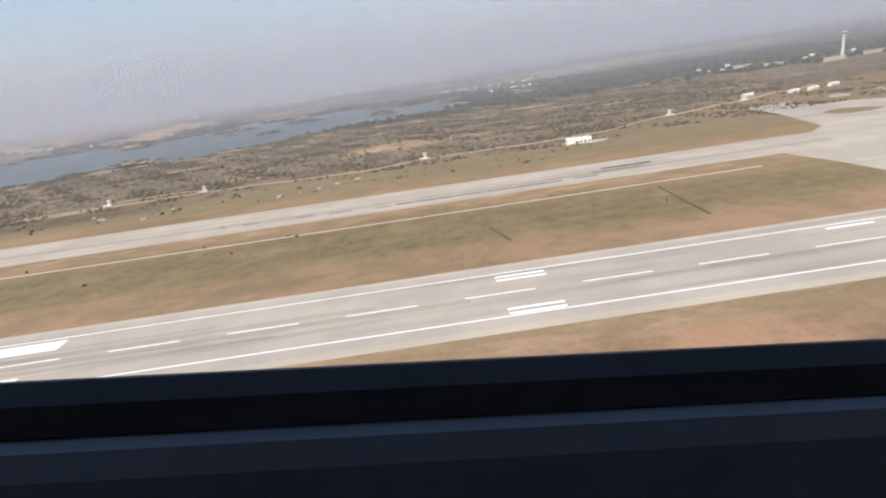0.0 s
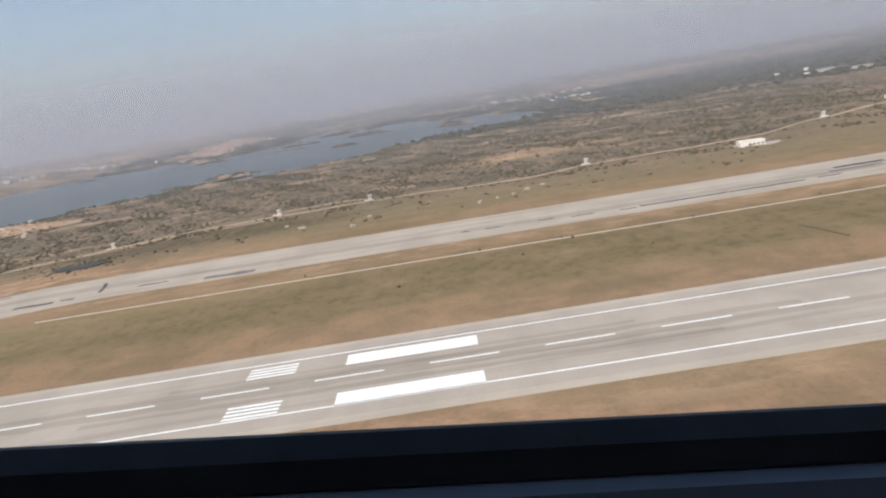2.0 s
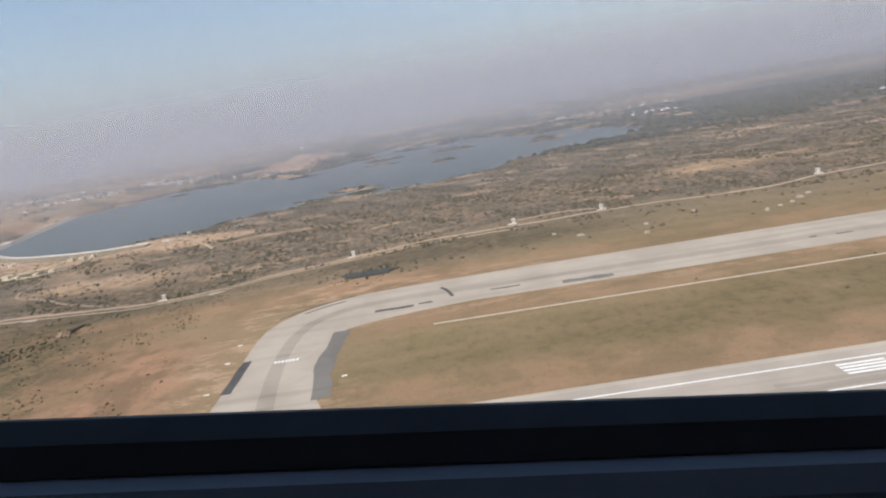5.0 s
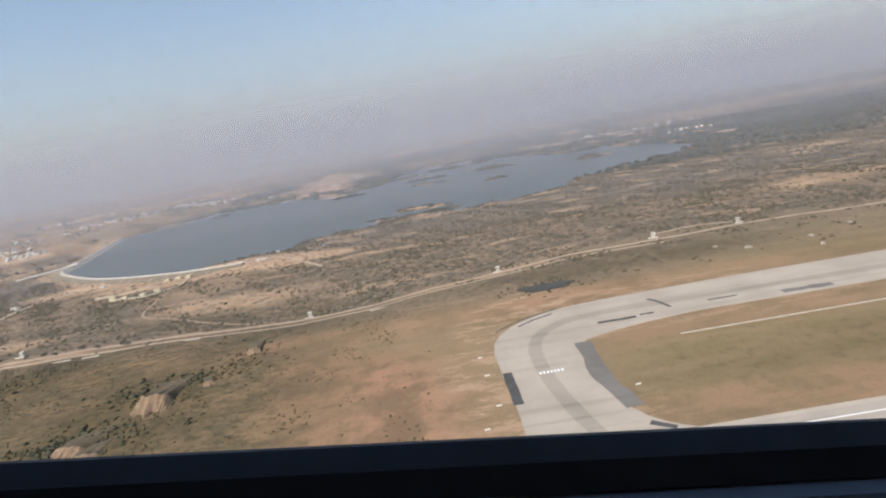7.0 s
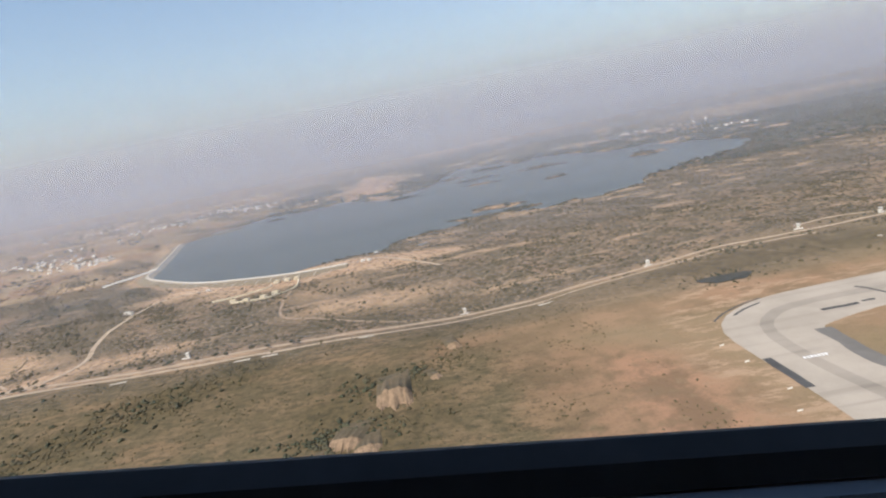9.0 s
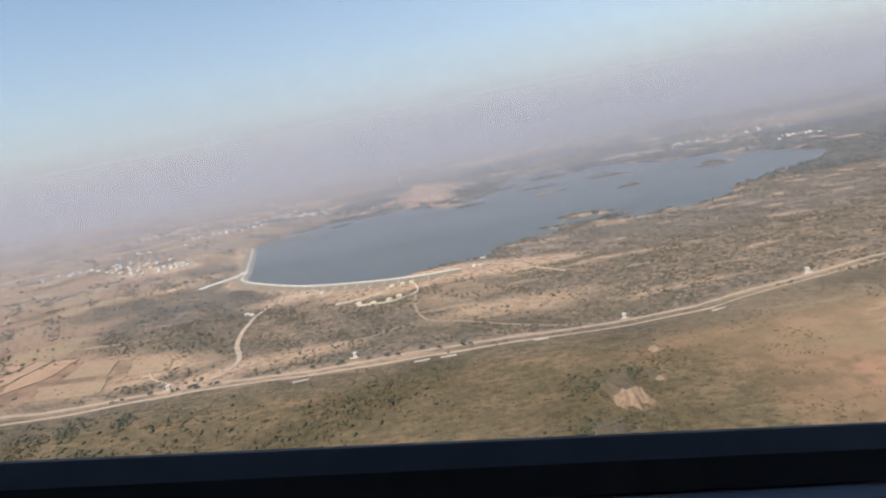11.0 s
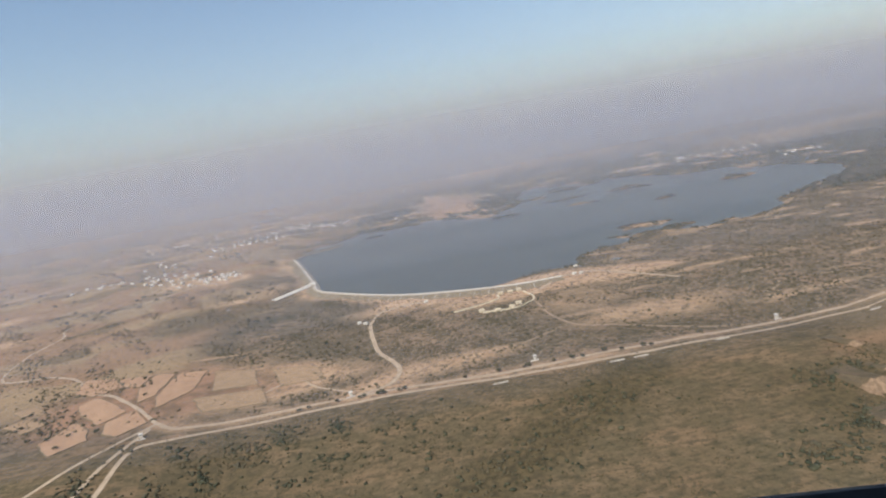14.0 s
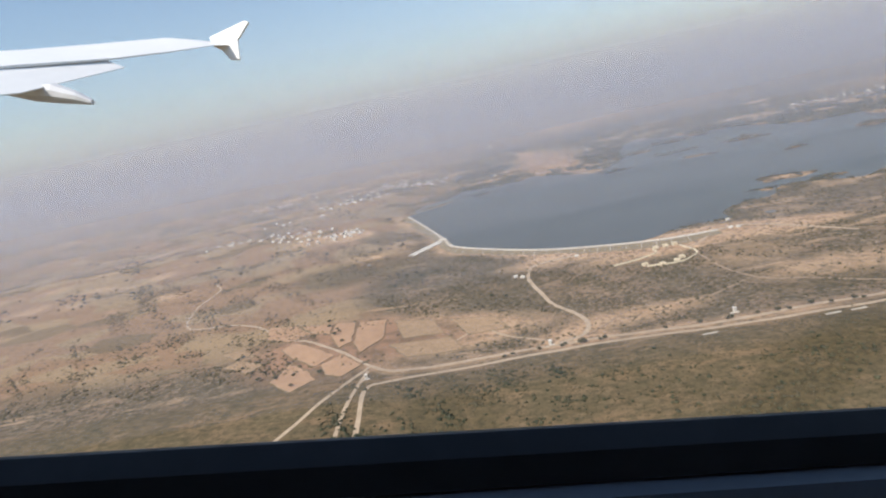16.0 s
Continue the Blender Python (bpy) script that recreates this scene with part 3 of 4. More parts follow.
for pts, w in (([(-452, 420), (-447, 411), (-443, 395)], 3.0), ([(-566, 407), (-552, 416), (-534, 423)], 2.2), ([(-586, 402), (-572, 414), (-548, 427), (-528, 433)], 1.8),
               ([(-587, 328), (-586, 284)], 6.5), ([(-525, 357), (-529, 305), (-522, 262)], 12.0), ([(-521, 244), (-510, 236)], 4.0)):
    ob = ribbon("tar_patch", pts, w, PATCHWORK if w > 8 else TAR, 0.084, 6, 0.35, True, 0.02)
    ob.parent = taxi
for pts, w in (([(330, 405), (60, 404), (-200, 404), (-420, 408), (-500, 408), (-540, 396), (-560, 366), (-562, 320), (-556, 270), (-548, 236)], 10.0),):
    ob = ribbon("tyre_track", pts, w, WORN, 0.077, 10, 0.25, True, 0.006)
    ob.parent = taxi
for x0, x1, y, w in ((-420, 20, 197, 5.0), (-400, -20, 204, 4.0), (-330, -60, 191, 3.0), (-300, -90, 209, 2.6), (120, 420, 197, 3.4)):
    ob = ribbon("rubber_mark", [(x0, y), ((x0 + x1) / 2, y + 0.4), (x1, y)], w, WORN, 0.107, 9, 0.8, True, 0.006)
    ob.parent = runway
# painted word on the taxiway, too worn to read: plain bars of its size
for k in range(7):
    slab("painted_mark", [(-566 + 2.5 * k, 318), (-564.6 + 2.5 * k, 318), (-564.6 + 2.5 * k, 321.4), (-566 + 2.5 * k, 321.4)], PAINT, 0.085, 0.012, taxi)

drain = tagged(ribbon("drain_channel", [(-458, 344), (-213, 345), (43, 346), (240, 350)], 1.7, STONE, 0.12, 30, 0.1, True), "long pale concrete drain across the grass", "drain", kind="structure")


def road(points, width, label, ragged=0.3, mat=DIRT):
    return tagged(ribbon("road", points, width, mat, 0.5, 8, ragged), label, "dirt road", kind="structure")


road(AIR_ROAD[:14], 3.8, "narrow sandy patrol road along the airfield fence", 0.5)
road(AIR_ROAD[13:], 6.0, "pale sandy patrol road past the reservoir", 0.4)
road([(-700, 560), (-790, 566), (-880, 548), (-972, 542), (-1060, 541), (-1145, 544), (-1310, 557), (-1495, 556), (-1578, 531), (-1598, 512), (-1594, 445), (-1590, 380)], 5.5, "second dirt track inside the airfield fence")
road([(-360, 598), (-470, 606), (-560, 590), (-700, 562)], 2.6, "faint dirt track beside the patrol road")
road([(-1607, 590), (-1665, 655), (-1725, 715), (-1795, 774), (-1877, 872), (-1960, 920), (-2060, 950), (-2110, 1076), (-2116, 1220), (-2150, 1311), (-2016, 1433), (-1900, 1500)], 5.0, "winding dirt road through the terraced fields")
road([(-1606, 587), (-1650, 481), (-1690, 400)], 5.0, "dirt road forking away by the fields")
road([(-1606, 572), (-1614, 458), (-1612, 390)], 4.5, "narrow dirt track at the fork")
road([(-1352, 582), (-1315, 600), (-1302, 638), (-1310, 678), (-1337, 739), (-1355, 849), (-1354, 899), (-1331, 945), (-1250, 955)], 7.0, "wide sandy road that winds up to the dam")
road([(-1313, 592), (-1274, 628), (-1242, 655), (-1209, 657), (-1163, 644), (-1122, 657), (-1060, 690)], 3.2, "faint sandy track across the scrub", 0.6, REDDIRT)
road([(-1085, 938), (-1057, 940), (-1003, 945), (-956, 954), (-913, 938), (-874, 897), (-838, 846), (-815, 813)], 6.0, "sandy road along the reservoir bank", 0.5)
road([(-1060, 874), (-1064, 809), (-1056, 730), (-1031, 681), (-976, 656), (-930, 625), (-880, 604), (-830, 596)], 4.0, "reddish dirt track from the quarters through the scrub", 0.5, REDDIRT)
road([(-990, 945), (-1030, 905), (-1066, 880)], 4.0, "short sandy road down to the quarters")
road([(-360, 640), (-300, 655), (-250, 640)], 3.0, "short dirt spur beside a guard post")
road([(-1490, 655), (-1462, 680), (-1440, 672), (-1415, 640), (-1365, 600)], 2.6, "faint footpath over dry ground")

# ---- distance haze, as upright see-through sheets ----
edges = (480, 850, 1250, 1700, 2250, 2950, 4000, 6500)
# each sheet veils what lies behind it, as hazy air of depth gap would
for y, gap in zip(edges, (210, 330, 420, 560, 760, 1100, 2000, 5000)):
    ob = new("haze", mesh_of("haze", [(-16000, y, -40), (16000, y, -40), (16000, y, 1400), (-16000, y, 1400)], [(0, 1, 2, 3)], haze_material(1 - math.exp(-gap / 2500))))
    tagged(ob, "upright see-through grey sheet standing in for distance haze", "haze", kind="structure")


# ---- dam, spillway ----
def swept_bank(name, line, profile, mat, parent=None):
    """A cross-section of (side, height over the ground there) points carried along a line."""
    line = smooth_line(line, 12)
    verts, faces, n = [], [], len(profile)
    for i, p in enumerate(line):
        d = (line[min(i + 1, len(line) - 1)] - line[max(i - 1, 0)]).normalized()
        side = Vector((d.y, -d.x, 0))
        verts += [(p.x + side.x * a, p.y + side.y * a, b) for a, b in profile]
    for i in range(len(line) - 1):
        for k in range(n):
            faces.append((i * n + k, i * n + (k + 1) % n, (i + 1) * n + (k + 1) % n, (i + 1) * n + k))
    faces += [tuple(range(n)), tuple(range((len(line) - 1) * n, len(line) * n))[::-1]]
    ob = new(name, mesh_of(name, verts, faces, mat))
    ob.parent = parent
    return ob


# side is positive towards the dry foot of the dam (the line runs with the lake on its other hand)
dam = tagged(new("dam"), "long curved earth dam with a pale stone crest", "dam")
swept_bank("embankment", DAM, [(26, -11.6), (4, -7.3), (-4, -7.3), (-14, -14), (-14, -18), (26, -18)], EARTHBANK, dam)
tagged(swept_bank("crest", DAM, [(3.0, -7.4), (3.0, -7.0), (-4.4, -7.0), (-4.4, -7.4)], STONE, dam), "pale stone road along the crest")
tagged(swept_bank("facing", DAM, [(-4.4, -7.25), (-14.4, -13.6), (-14.8, -14.2), (-4.4, -7.9)], STONE, dam), "stone facing down to the water")
tagged(swept_bank("parapet", DAM, [(-3.4, -7.0), (-3.4, -6.0), (-4.0, -6.0), (-4.0, -7.0)], WHITEWASH, dam), "low whitewashed parapet")
tagged(swept_bank("causeway", [(-1666, 1724), (-1668, 1775), (-1618, 1828), (-1567, 1850), (-1520, 1892)], [(12, -13.4), (3, -10.6), (-3, -10.6), (-12, -13.4), (-12, -17), (12, -17)], EARTHBANK, dam), "low earth causeway out into the lake")
rib_line = smooth_line(DAM, 24)
for i in range(10, len(rib_line) - 2):
    p, d = rib_line[i], (rib_line[i + 1] - rib_line[i - 1]).normalized()
    side = Vector((d.y, -d.x, 0))
    a, b = p + side * 4, p + side * 25
    w = d * 0.6
    vs = [(*(a + w).xy, -7.1), (*(a - w).xy, -7.1), (*(b - w).xy, -11.2), (*(b + w).xy, -11.2)]
    vs += [(x, y, z - 0.8) for x, y, z in vs]
    ob = new("drain_rib", mesh_of("drain_rib", vs, [(0, 1, 2, 3), (0, 4, 5, 1), (1, 5, 6, 2), (2, 6, 7, 3), (3, 7, 4, 0), (4, 7, 6, 5)], STONE))
    ob.parent = dam
spill = tagged(new("spillway"), "white concrete spillway chute at the end of the dam", "spillway")
for off, h, name in ((-9, 1.6, "side_wall"), (9, 1.6, "side_wall"), (0, 0.5, "chute")):
    half = 0.9 if name == "side_wall" else 8.0
    a, b = Vector((-1528, 1290)), Vector((-1606, 1196))
    d = (b - a).normalized()
    s = Vector((-d.y, d.x))
    bm = bmesh.new()
    for q, z in ((a, -8.5), (b, drop(b.x, b.y, 0.2))):
        for k in (-1, 1):
            c = q + s * (off + k * half)
            for up in (-4, h):
                bm.verts.new((c.x, c.y, z + up))
    bmesh.ops.convex_hull(bm, input=bm.verts)
    part(name, bm, WHITEWASH, spill)
bm = bmesh.new()
box(bm, (-1540, 1286, -12), (-1520, 1296, -4.2), 0.4)
part("gate_block", bm, WHITEWASH, spill, "whitewashed gate house block")


# ---- buildings ----
def building(name, label, category, w, d, h, wall_mat, roof_mat, windows=3, pitched=False, storeys=1, group="", pane_w=1.2):
    """A small house: walls with recessed openings, a roof with an overhang, door and windows."""
    ob = tagged(new(name), label, category, group)
    bm = bmesh.new()
    box(bm, (-w / 2, -d / 2, -1.0), (w / 2, d / 2, h), 0.05)
    part("wall", bm, wall_mat, ob)
    bm = bmesh.new()
    o = 0.5
    if pitched:
        vs = [bm.verts.new(v) for v in ((-w / 2 - o, -d / 2 - o, h - 0.2), (w / 2 + o, -d / 2 - o, h - 0.2), (w / 2 + o, d / 2 + o, h - 0.2), (-w / 2 - o, d / 2 + o, h - 0.2),
                                        (-w / 2 - o, 0, h + d * 0.28), (w / 2 + o, 0, h + d * 0.28))]
        for f in ((0, 1, 5, 4), (2, 3, 4, 5), (0, 4, 3), (1, 2, 5), (0, 3, 2, 1)):
            bm.faces.new([vs[k] for k in f])
    else:
        box(bm, (-w / 2 - o, -d / 2 - o, h), (w / 2 + o, d / 2 + o, h + 0.3), 0.04)
        for lo, hi in (((-w / 2, -d / 2, h + 0.3), (w / 2, -d / 2 + 0.2, h + 0.9)), ((-w / 2, d / 2 - 0.2, h + 0.3), (w / 2, d / 2, h + 0.9)),
                       ((-w / 2, -d / 2 + 0.2, h + 0.3), (-w / 2 + 0.2, d / 2 - 0.2, h + 0.9)), ((w / 2 - 0.2, -d / 2 + 0.2, h + 0.3), (w / 2, d / 2 - 0.2, h + 0.9))):
            box(bm, lo, hi)
    part("roof", bm, roof_mat, ob)
    bm = bmesh.new()
    box(bm, (-0.5, -d / 2 - 0.06, 0), (0.5, -d / 2 + 0.05, 2.05))
    part("door", bm, BARK, ob, "dark wooden door")
    for st in range(storeys):
        for k in range(windows):
            x = -w / 2 + w * (k + 0.5) / windows
            if abs(x) < 1.2 and st == 0:
                x += 1.6
            z = h * st / storeys + 0.9
            bm = bmesh.new()
            box(bm, (x - pane_w / 2, -d / 2 - 0.05, z), (x + pane_w / 2, -d / 2 + 0.04, z + max(1.2, 0.8 * pane_w)))
            pane = part("window", bm, DARKPANE, ob)
            bm = bmesh.new()
            box(bm, (x - pane_w / 2 - 0.15, -d / 2 - 0.22, z - 0.14), (x + pane_w / 2 + 0.15, -d / 2 + 0.02, z))
            part("sill", bm, wall_mat, pane)
    return ob


def settle(ob, x, y, turn=0.0, up=0.0):
    ob.matrix_basis = pose(x, y, drop(x, y, up), 0, 0, turn)
    return ob


def copies(ob, places):
    """Sets ob at the first place and copies at the others: (x, y, turn)."""
    settle(ob, *places[0])
    for x, y, turn in places[1:]:
        copy_thing(ob, pose(x, y, drop(x, y), 0, 0, turn))


def watch_post():
    ob = tagged(new("watch_post"), "small whitewashed two-storey guard post by the fence road", "guard post", "guard posts along the fence")
    bm = bmesh.new()
    box(bm, (-1.7, -1.7, -1.5), (1.7, 1.7, 3.0), 0.06)
    base = part("base", bm, WHITEWASH, ob, "whitewashed square base")
    bm = bmesh.new()
    box(bm, (-0.5, -1.78, 0), (0.5, -1.66, 2.0))
    part("door", bm, BARK, base, "dark wooden door")
    bm = bmesh.new()
    box(bm, (-2.2, -2.2, 3.0), (2.2, 2.2, 3.3), 0.05)
    part("platform", bm, STONE, ob)
    bm = bmesh.new()
    box(bm, (-1.9, -1.9, 3.3), (1.9, 1.9, 6.3), 0.05)
    cab = part("cabin", bm, WHITEWASH, ob)
    for a in range(4):
        bm = bmesh.new()
        box(bm, (-1.1, -1.95, 4.5), (1.1, -1.86, 5.6), 0, Matrix.Rotation(a * math.pi / 2, 4, "Z"))
        part("window", bm, DARKPANE, cab)
    bm = bmesh.new()
    box(bm, (-2.5, -2.5, 6.3), (2.5, 2.5, 6.6), 0.06)
    part("roof", bm, WHITEWASH, ob)
    bm = bmesh.new()
    for x in (-0.35, 0.35):
        box(bm, (x - 0.05, -2.7, -0.3), (x + 0.05, -2.6, 3.4))
    for k in range(9):
        box(bm, (-0.35, -2.68, 0.2 + 0.35 * k), (0.35, -2.62, 0.26 + 0.35 * k))
    part("ladder", bm, STONE, ob)
    bm = bmesh.new()
    box(bm, (-7.5, -4.2, -0.8), (4.5, -3.4, 1.4), 0.05)
    part("low_wall", bm, WHITEWASH, ob, "low whitewashed wall at its foot")
    for child in ob.children:
        child.data.transform(Matrix.Scale(0.92, 4))
        for sub in child.children:
            sub.data.transform(Matrix.Scale(0.92, 4))
    return ob


copies(watch_post(), [(-252, 634, 10), (-361, 628, -5), (-558, 614, 5), (12, 636, 0), (-791, 604, 8), (-1126, 584, 0), (-1363, 584, 12), (-1603, 546, 20), (327, 676, 0), (452, 724, 0)])

hall = building("airfield_building", "long single-storey white airfield building with dark windows", "building", 27, 9, 5.0, WHITEWASH, WHITEWASH, 6, pane_w=2.4)
settle(hall, 184, 590, -8)
bm = bmesh.new()
box(bm, (-13.5, -9.5, -0.8), (-6.5, -4.6, 3.6), 0.05)
part("side_wing", bm, WHITEWASH, hall, "lower front wing")
pad = tagged(slab("pavement", [(165, 576), (212, 572), (218, 592), (168, 599)], SHOULDER, drop(190, 586, 0.35), 1.5), "pale paved yard round the white building", "yard", kind="structure")

shed = building("storage_shed", "long white metal shed beside the apron", "shed", 17, 5.5, 3.2, WHITEWASH, WHITEWASH, 4, True, group="sheds beside the apron")
copies(shed, [(524, 728, 20), (556, 735, 20), (590, 742, 20), (468, 742, 15)])
terminal = building("terminal_building", "wide low white terminal building in the hazy distance", "terminal", 44, 18, 8, STONE, ROOF, 9, False, 2, group="terminal buildings")
copies(terminal, [(865, 1420, 15), (905, 1350, 12), (975, 1240, 10), (1110, 1290, 8)])

tower = tagged(new("control_tower"), "tall slender white control tower with a glazed top", "control tower")
for name, rings, mat in (("shaft", ((4.2, -1), (3.2, 8), (2.8, 46), (3.4, 49)), WHITEWASH), ("gallery", ((3.4, 49), (7.5, 51.5), (7.5, 52.6), (6.0, 52.6)), WHITEWASH),
                         ("glazed_cab", ((5.6, 52.6), (6.8, 56.6)), DARKPANE), ("roof", ((7.4, 56.6), (7.4, 57.4), (2.0, 58.6), (0.3, 58.8), (0.25, 66)), WHITEWASH)):
    bm = bmesh.new()
    loops = [[bm.verts.new((r * math.cos(k * math.pi / 8), r * math.sin(k * math.pi / 8), z)) for k in range(16)] for r, z in rings]
    for a, b in zip(loops, loops[1:]):
        for k in range(16):
            bm.faces.new((a[k], a[(k + 1) % 16], b[(k + 1) % 16], b[k]))
    bm.faces.new(loops[0][::-1])
    bm.faces.new(loops[-1])
    part(name, bm, mat, tower)
settle(tower, 1047, 1311)

# houses of the villages beyond the dam
rnd = random.Random(5)
house_a = building("house", "small whitewashed flat-roofed village house", "house", 10, 8, 4.0, WHITEWASH, WHITEWASH, 2, group="village houses")
house_b = building("house", "two-storey pale village house with a flat roof", "house", 9, 8, 6.4, WHITEWASH, WHITEWASH, 3, False, 2, group="village houses")
house_c = building("house", "whitewashed village house with a pitched sheet roof", "house", 11, 7, 3.6, WHITEWASH, ROOF, 3, True, group="village houses")
spots = [[], [], []]
for cx, cy, sx, sy, num in ((-1872, 1556, 50, 20, 28), (-2030, 1650, 70, 24, 18), (-2250, 1750, 90, 26, 14), (-1965, 2240, 90, 60, 34), (-1860, 2430, 80, 70, 18), (-1794, 2580, 60, 40, 16),
                            (-1640, 2440, 60, 40, 32), (-2390, 2590, 150, 50, 14), (-2150, 1980, 140, 90, 8), (200, 2622, 120, 70, 14), (354, 2165, 100, 40, 10), (478, 2641, 120, 50, 8), (900, 1480, 200, 60, 8),
                            (-1090, 2300, 110, 60, 4)):
    for _ in range(num):
        spots[rnd.choice((0, 0, 1, 2))].append((rnd.gauss(cx, sx), rnd.gauss(cy, sy), rnd.choice((0, 90, 180)) + rnd.uniform(-25, 25)))
for ob, pl in zip((house_a, house_b, house_c), spots):
    copies(ob, pl)
white_block = building("white_building", "single white building on a rise beyond the lake", "building", 22, 16, 14, WHITEWASH, WHITEWASH, 4, False, 3)
settle(white_block, -1284, 3340, 10)

# staff quarters and wall below the dam
quarters = building("staff_quarters", "cream flat-roofed quarters below the dam", "building", 9, 7, 4, CREAM, CREAM, 2, group="quarters below the dam")
copies(quarters, [(-1112, 912, -6), (-1093, 913, -4), (-1076, 915, 0), (-1093, 836, 5), (-1108, 820, -20), (-1160, 824, 10), (-1134, 812, 0)])
kiosk = building("store_hut", "small white hut beside a dirt road", "hut", 7, 5, 3.2, WHITEWASH, WHITEWASH, 1, group="small huts")
copies(kiosk, [(-1378, 893, 10), (-1366, 886, -30), (-958, 946, 0), (-946, 940, 20), (-1252, 948, 0), (-938, 1000, 30)])


def wall_run(points, label, h=2.0):
    ob = tagged(new("boundary_wall"), label, "wall")
    line = smooth_line(points, 9)
    for a, b in zip(line, line[1:]):
        bm = bmesh.new()
        L = (b - a).length
        box(bm, (0, -0.9, -0.8), (L - 0.06, 0.9, h), 0.04)
        box(bm, (-0.1, -1.2, h), (L - 0.1, 1.2, h + 0.3))
        o = part("panel", bm, CREAM, ob)
        o.matrix_basis = pose(a.x, a.y, drop(a.x, a.y), 0, 0, math.degrees(math.atan2(b.y - a.y, b.x - a.x)))
    return ob


wall_run([(-1206, 850), (-1160, 866), (-1120, 884), (-1120, 905)], "cream boundary wall of the quarters below the dam")
wall_run([(-1160, 815), (-1110, 812), (-1082, 826), (-1062, 850), (-1070, 905)], "cream wall closing the quarters' yard")

# small culvert slabs beside the tracks
for x, y, turn in ((-1180, 530, 5), (-1040, 528, 4), (-1010, 530, 4), (-700, 548, 8), (-905, 540, 5)):
    bm = bmesh.new()
    box(bm, (-9, -1.6, -0.6), (9, 1.6, 0.5), 0.15)
    ob = tagged(part("culvert_slab", bm, STONE), "pale concrete slab over a ditch beside the track", "culvert", "culverts along the track")
    settle(ob, x, y, turn)
for pts in ([(161, 336), (158, 285), (157, 263)], [(42, 297), (46, 283), (50, 268)]):
    tagged(ribbon("ditch", pts, 1.6, DITCH, 0.14, 6, 0.6), "narrow dark earth ditch in the airfield grass", "ditch", kind="structure")
# marker boards by the taxiway bend
for x, y in ((-603, 358), (-601, 328), (-598, 286), (-512, 284), (-608, 262)):
    ob = tagged(new("marker_board"), "low white marker board on two short posts", "sign", "boards by the taxiway")
    bm = bmesh.new()
    box(bm, (-1.7, -0.3, 0.35), (1.7, 0.3, 1.1), 0.05)
    part("board", bm, WHITEWASH, ob)
    for k in (-1.3, 1.3):
        bm = bmesh.new()
        box(bm, (k - 0.15, -0.15, -0.4), (k + 0.15, 0.15, 0.4))
        part("post", bm, STONE, ob)
    settle(ob, x, y, 8)


# ---- fields ----
def field(outline, mat, label):
    """A terraced plot with a low earth bank round it."""
    ob = tagged(new("field"), label, "field", "terraced plots")
    ring = [Vector((*p, 0)) for p in outline]
    pts = [a.lerp(b, k / 6) + Vector((noise.noise(a * 0.31 + b * k), noise.noise(b * 0.17 + a * k), 0)) * 2.5 for a, b in zip(ring, ring[1:] + ring[:1]) for k in range(6)]
    c = sum(pts, Vector()) / len(pts)
    z = [drop(p.x, p.y) for p in pts]
    verts, faces = [(c.x, c.y, drop(c.x, c.y, 0.9))], []
    n = len(pts)
    for ring, up in ((0.55, 0.85), (1.0, 0.6), (1.01, -1.5)):
        for p, h in zip(pts, z):
            q = c + (p - c) * ring
            verts.append((q.x, q.y, (drop(q.x, q.y) if ring < 1 else h) + up))
    for k in range(n):
        m = (k + 1) % n
        faces.append((0, 1 + k, 1 + m))
        for r in (0, 1):
            faces.append((1 + r * n + k, 1 + (r + 1) * n + k, 1 + (r + 1) * n + m, 1 + r * n + m))
    o = new("soil", mesh_of("soil", verts, faces, mat))
    o.parent = ob
    bank = [(p.x, p.y) for p in pts] + [(pts[0].x, pts[0].y)]
    b = ribbon("bank", bank, 0.9, EARTHBANK, 0.9, 10, 0.6, False, 1.6)
    b.parent = ob


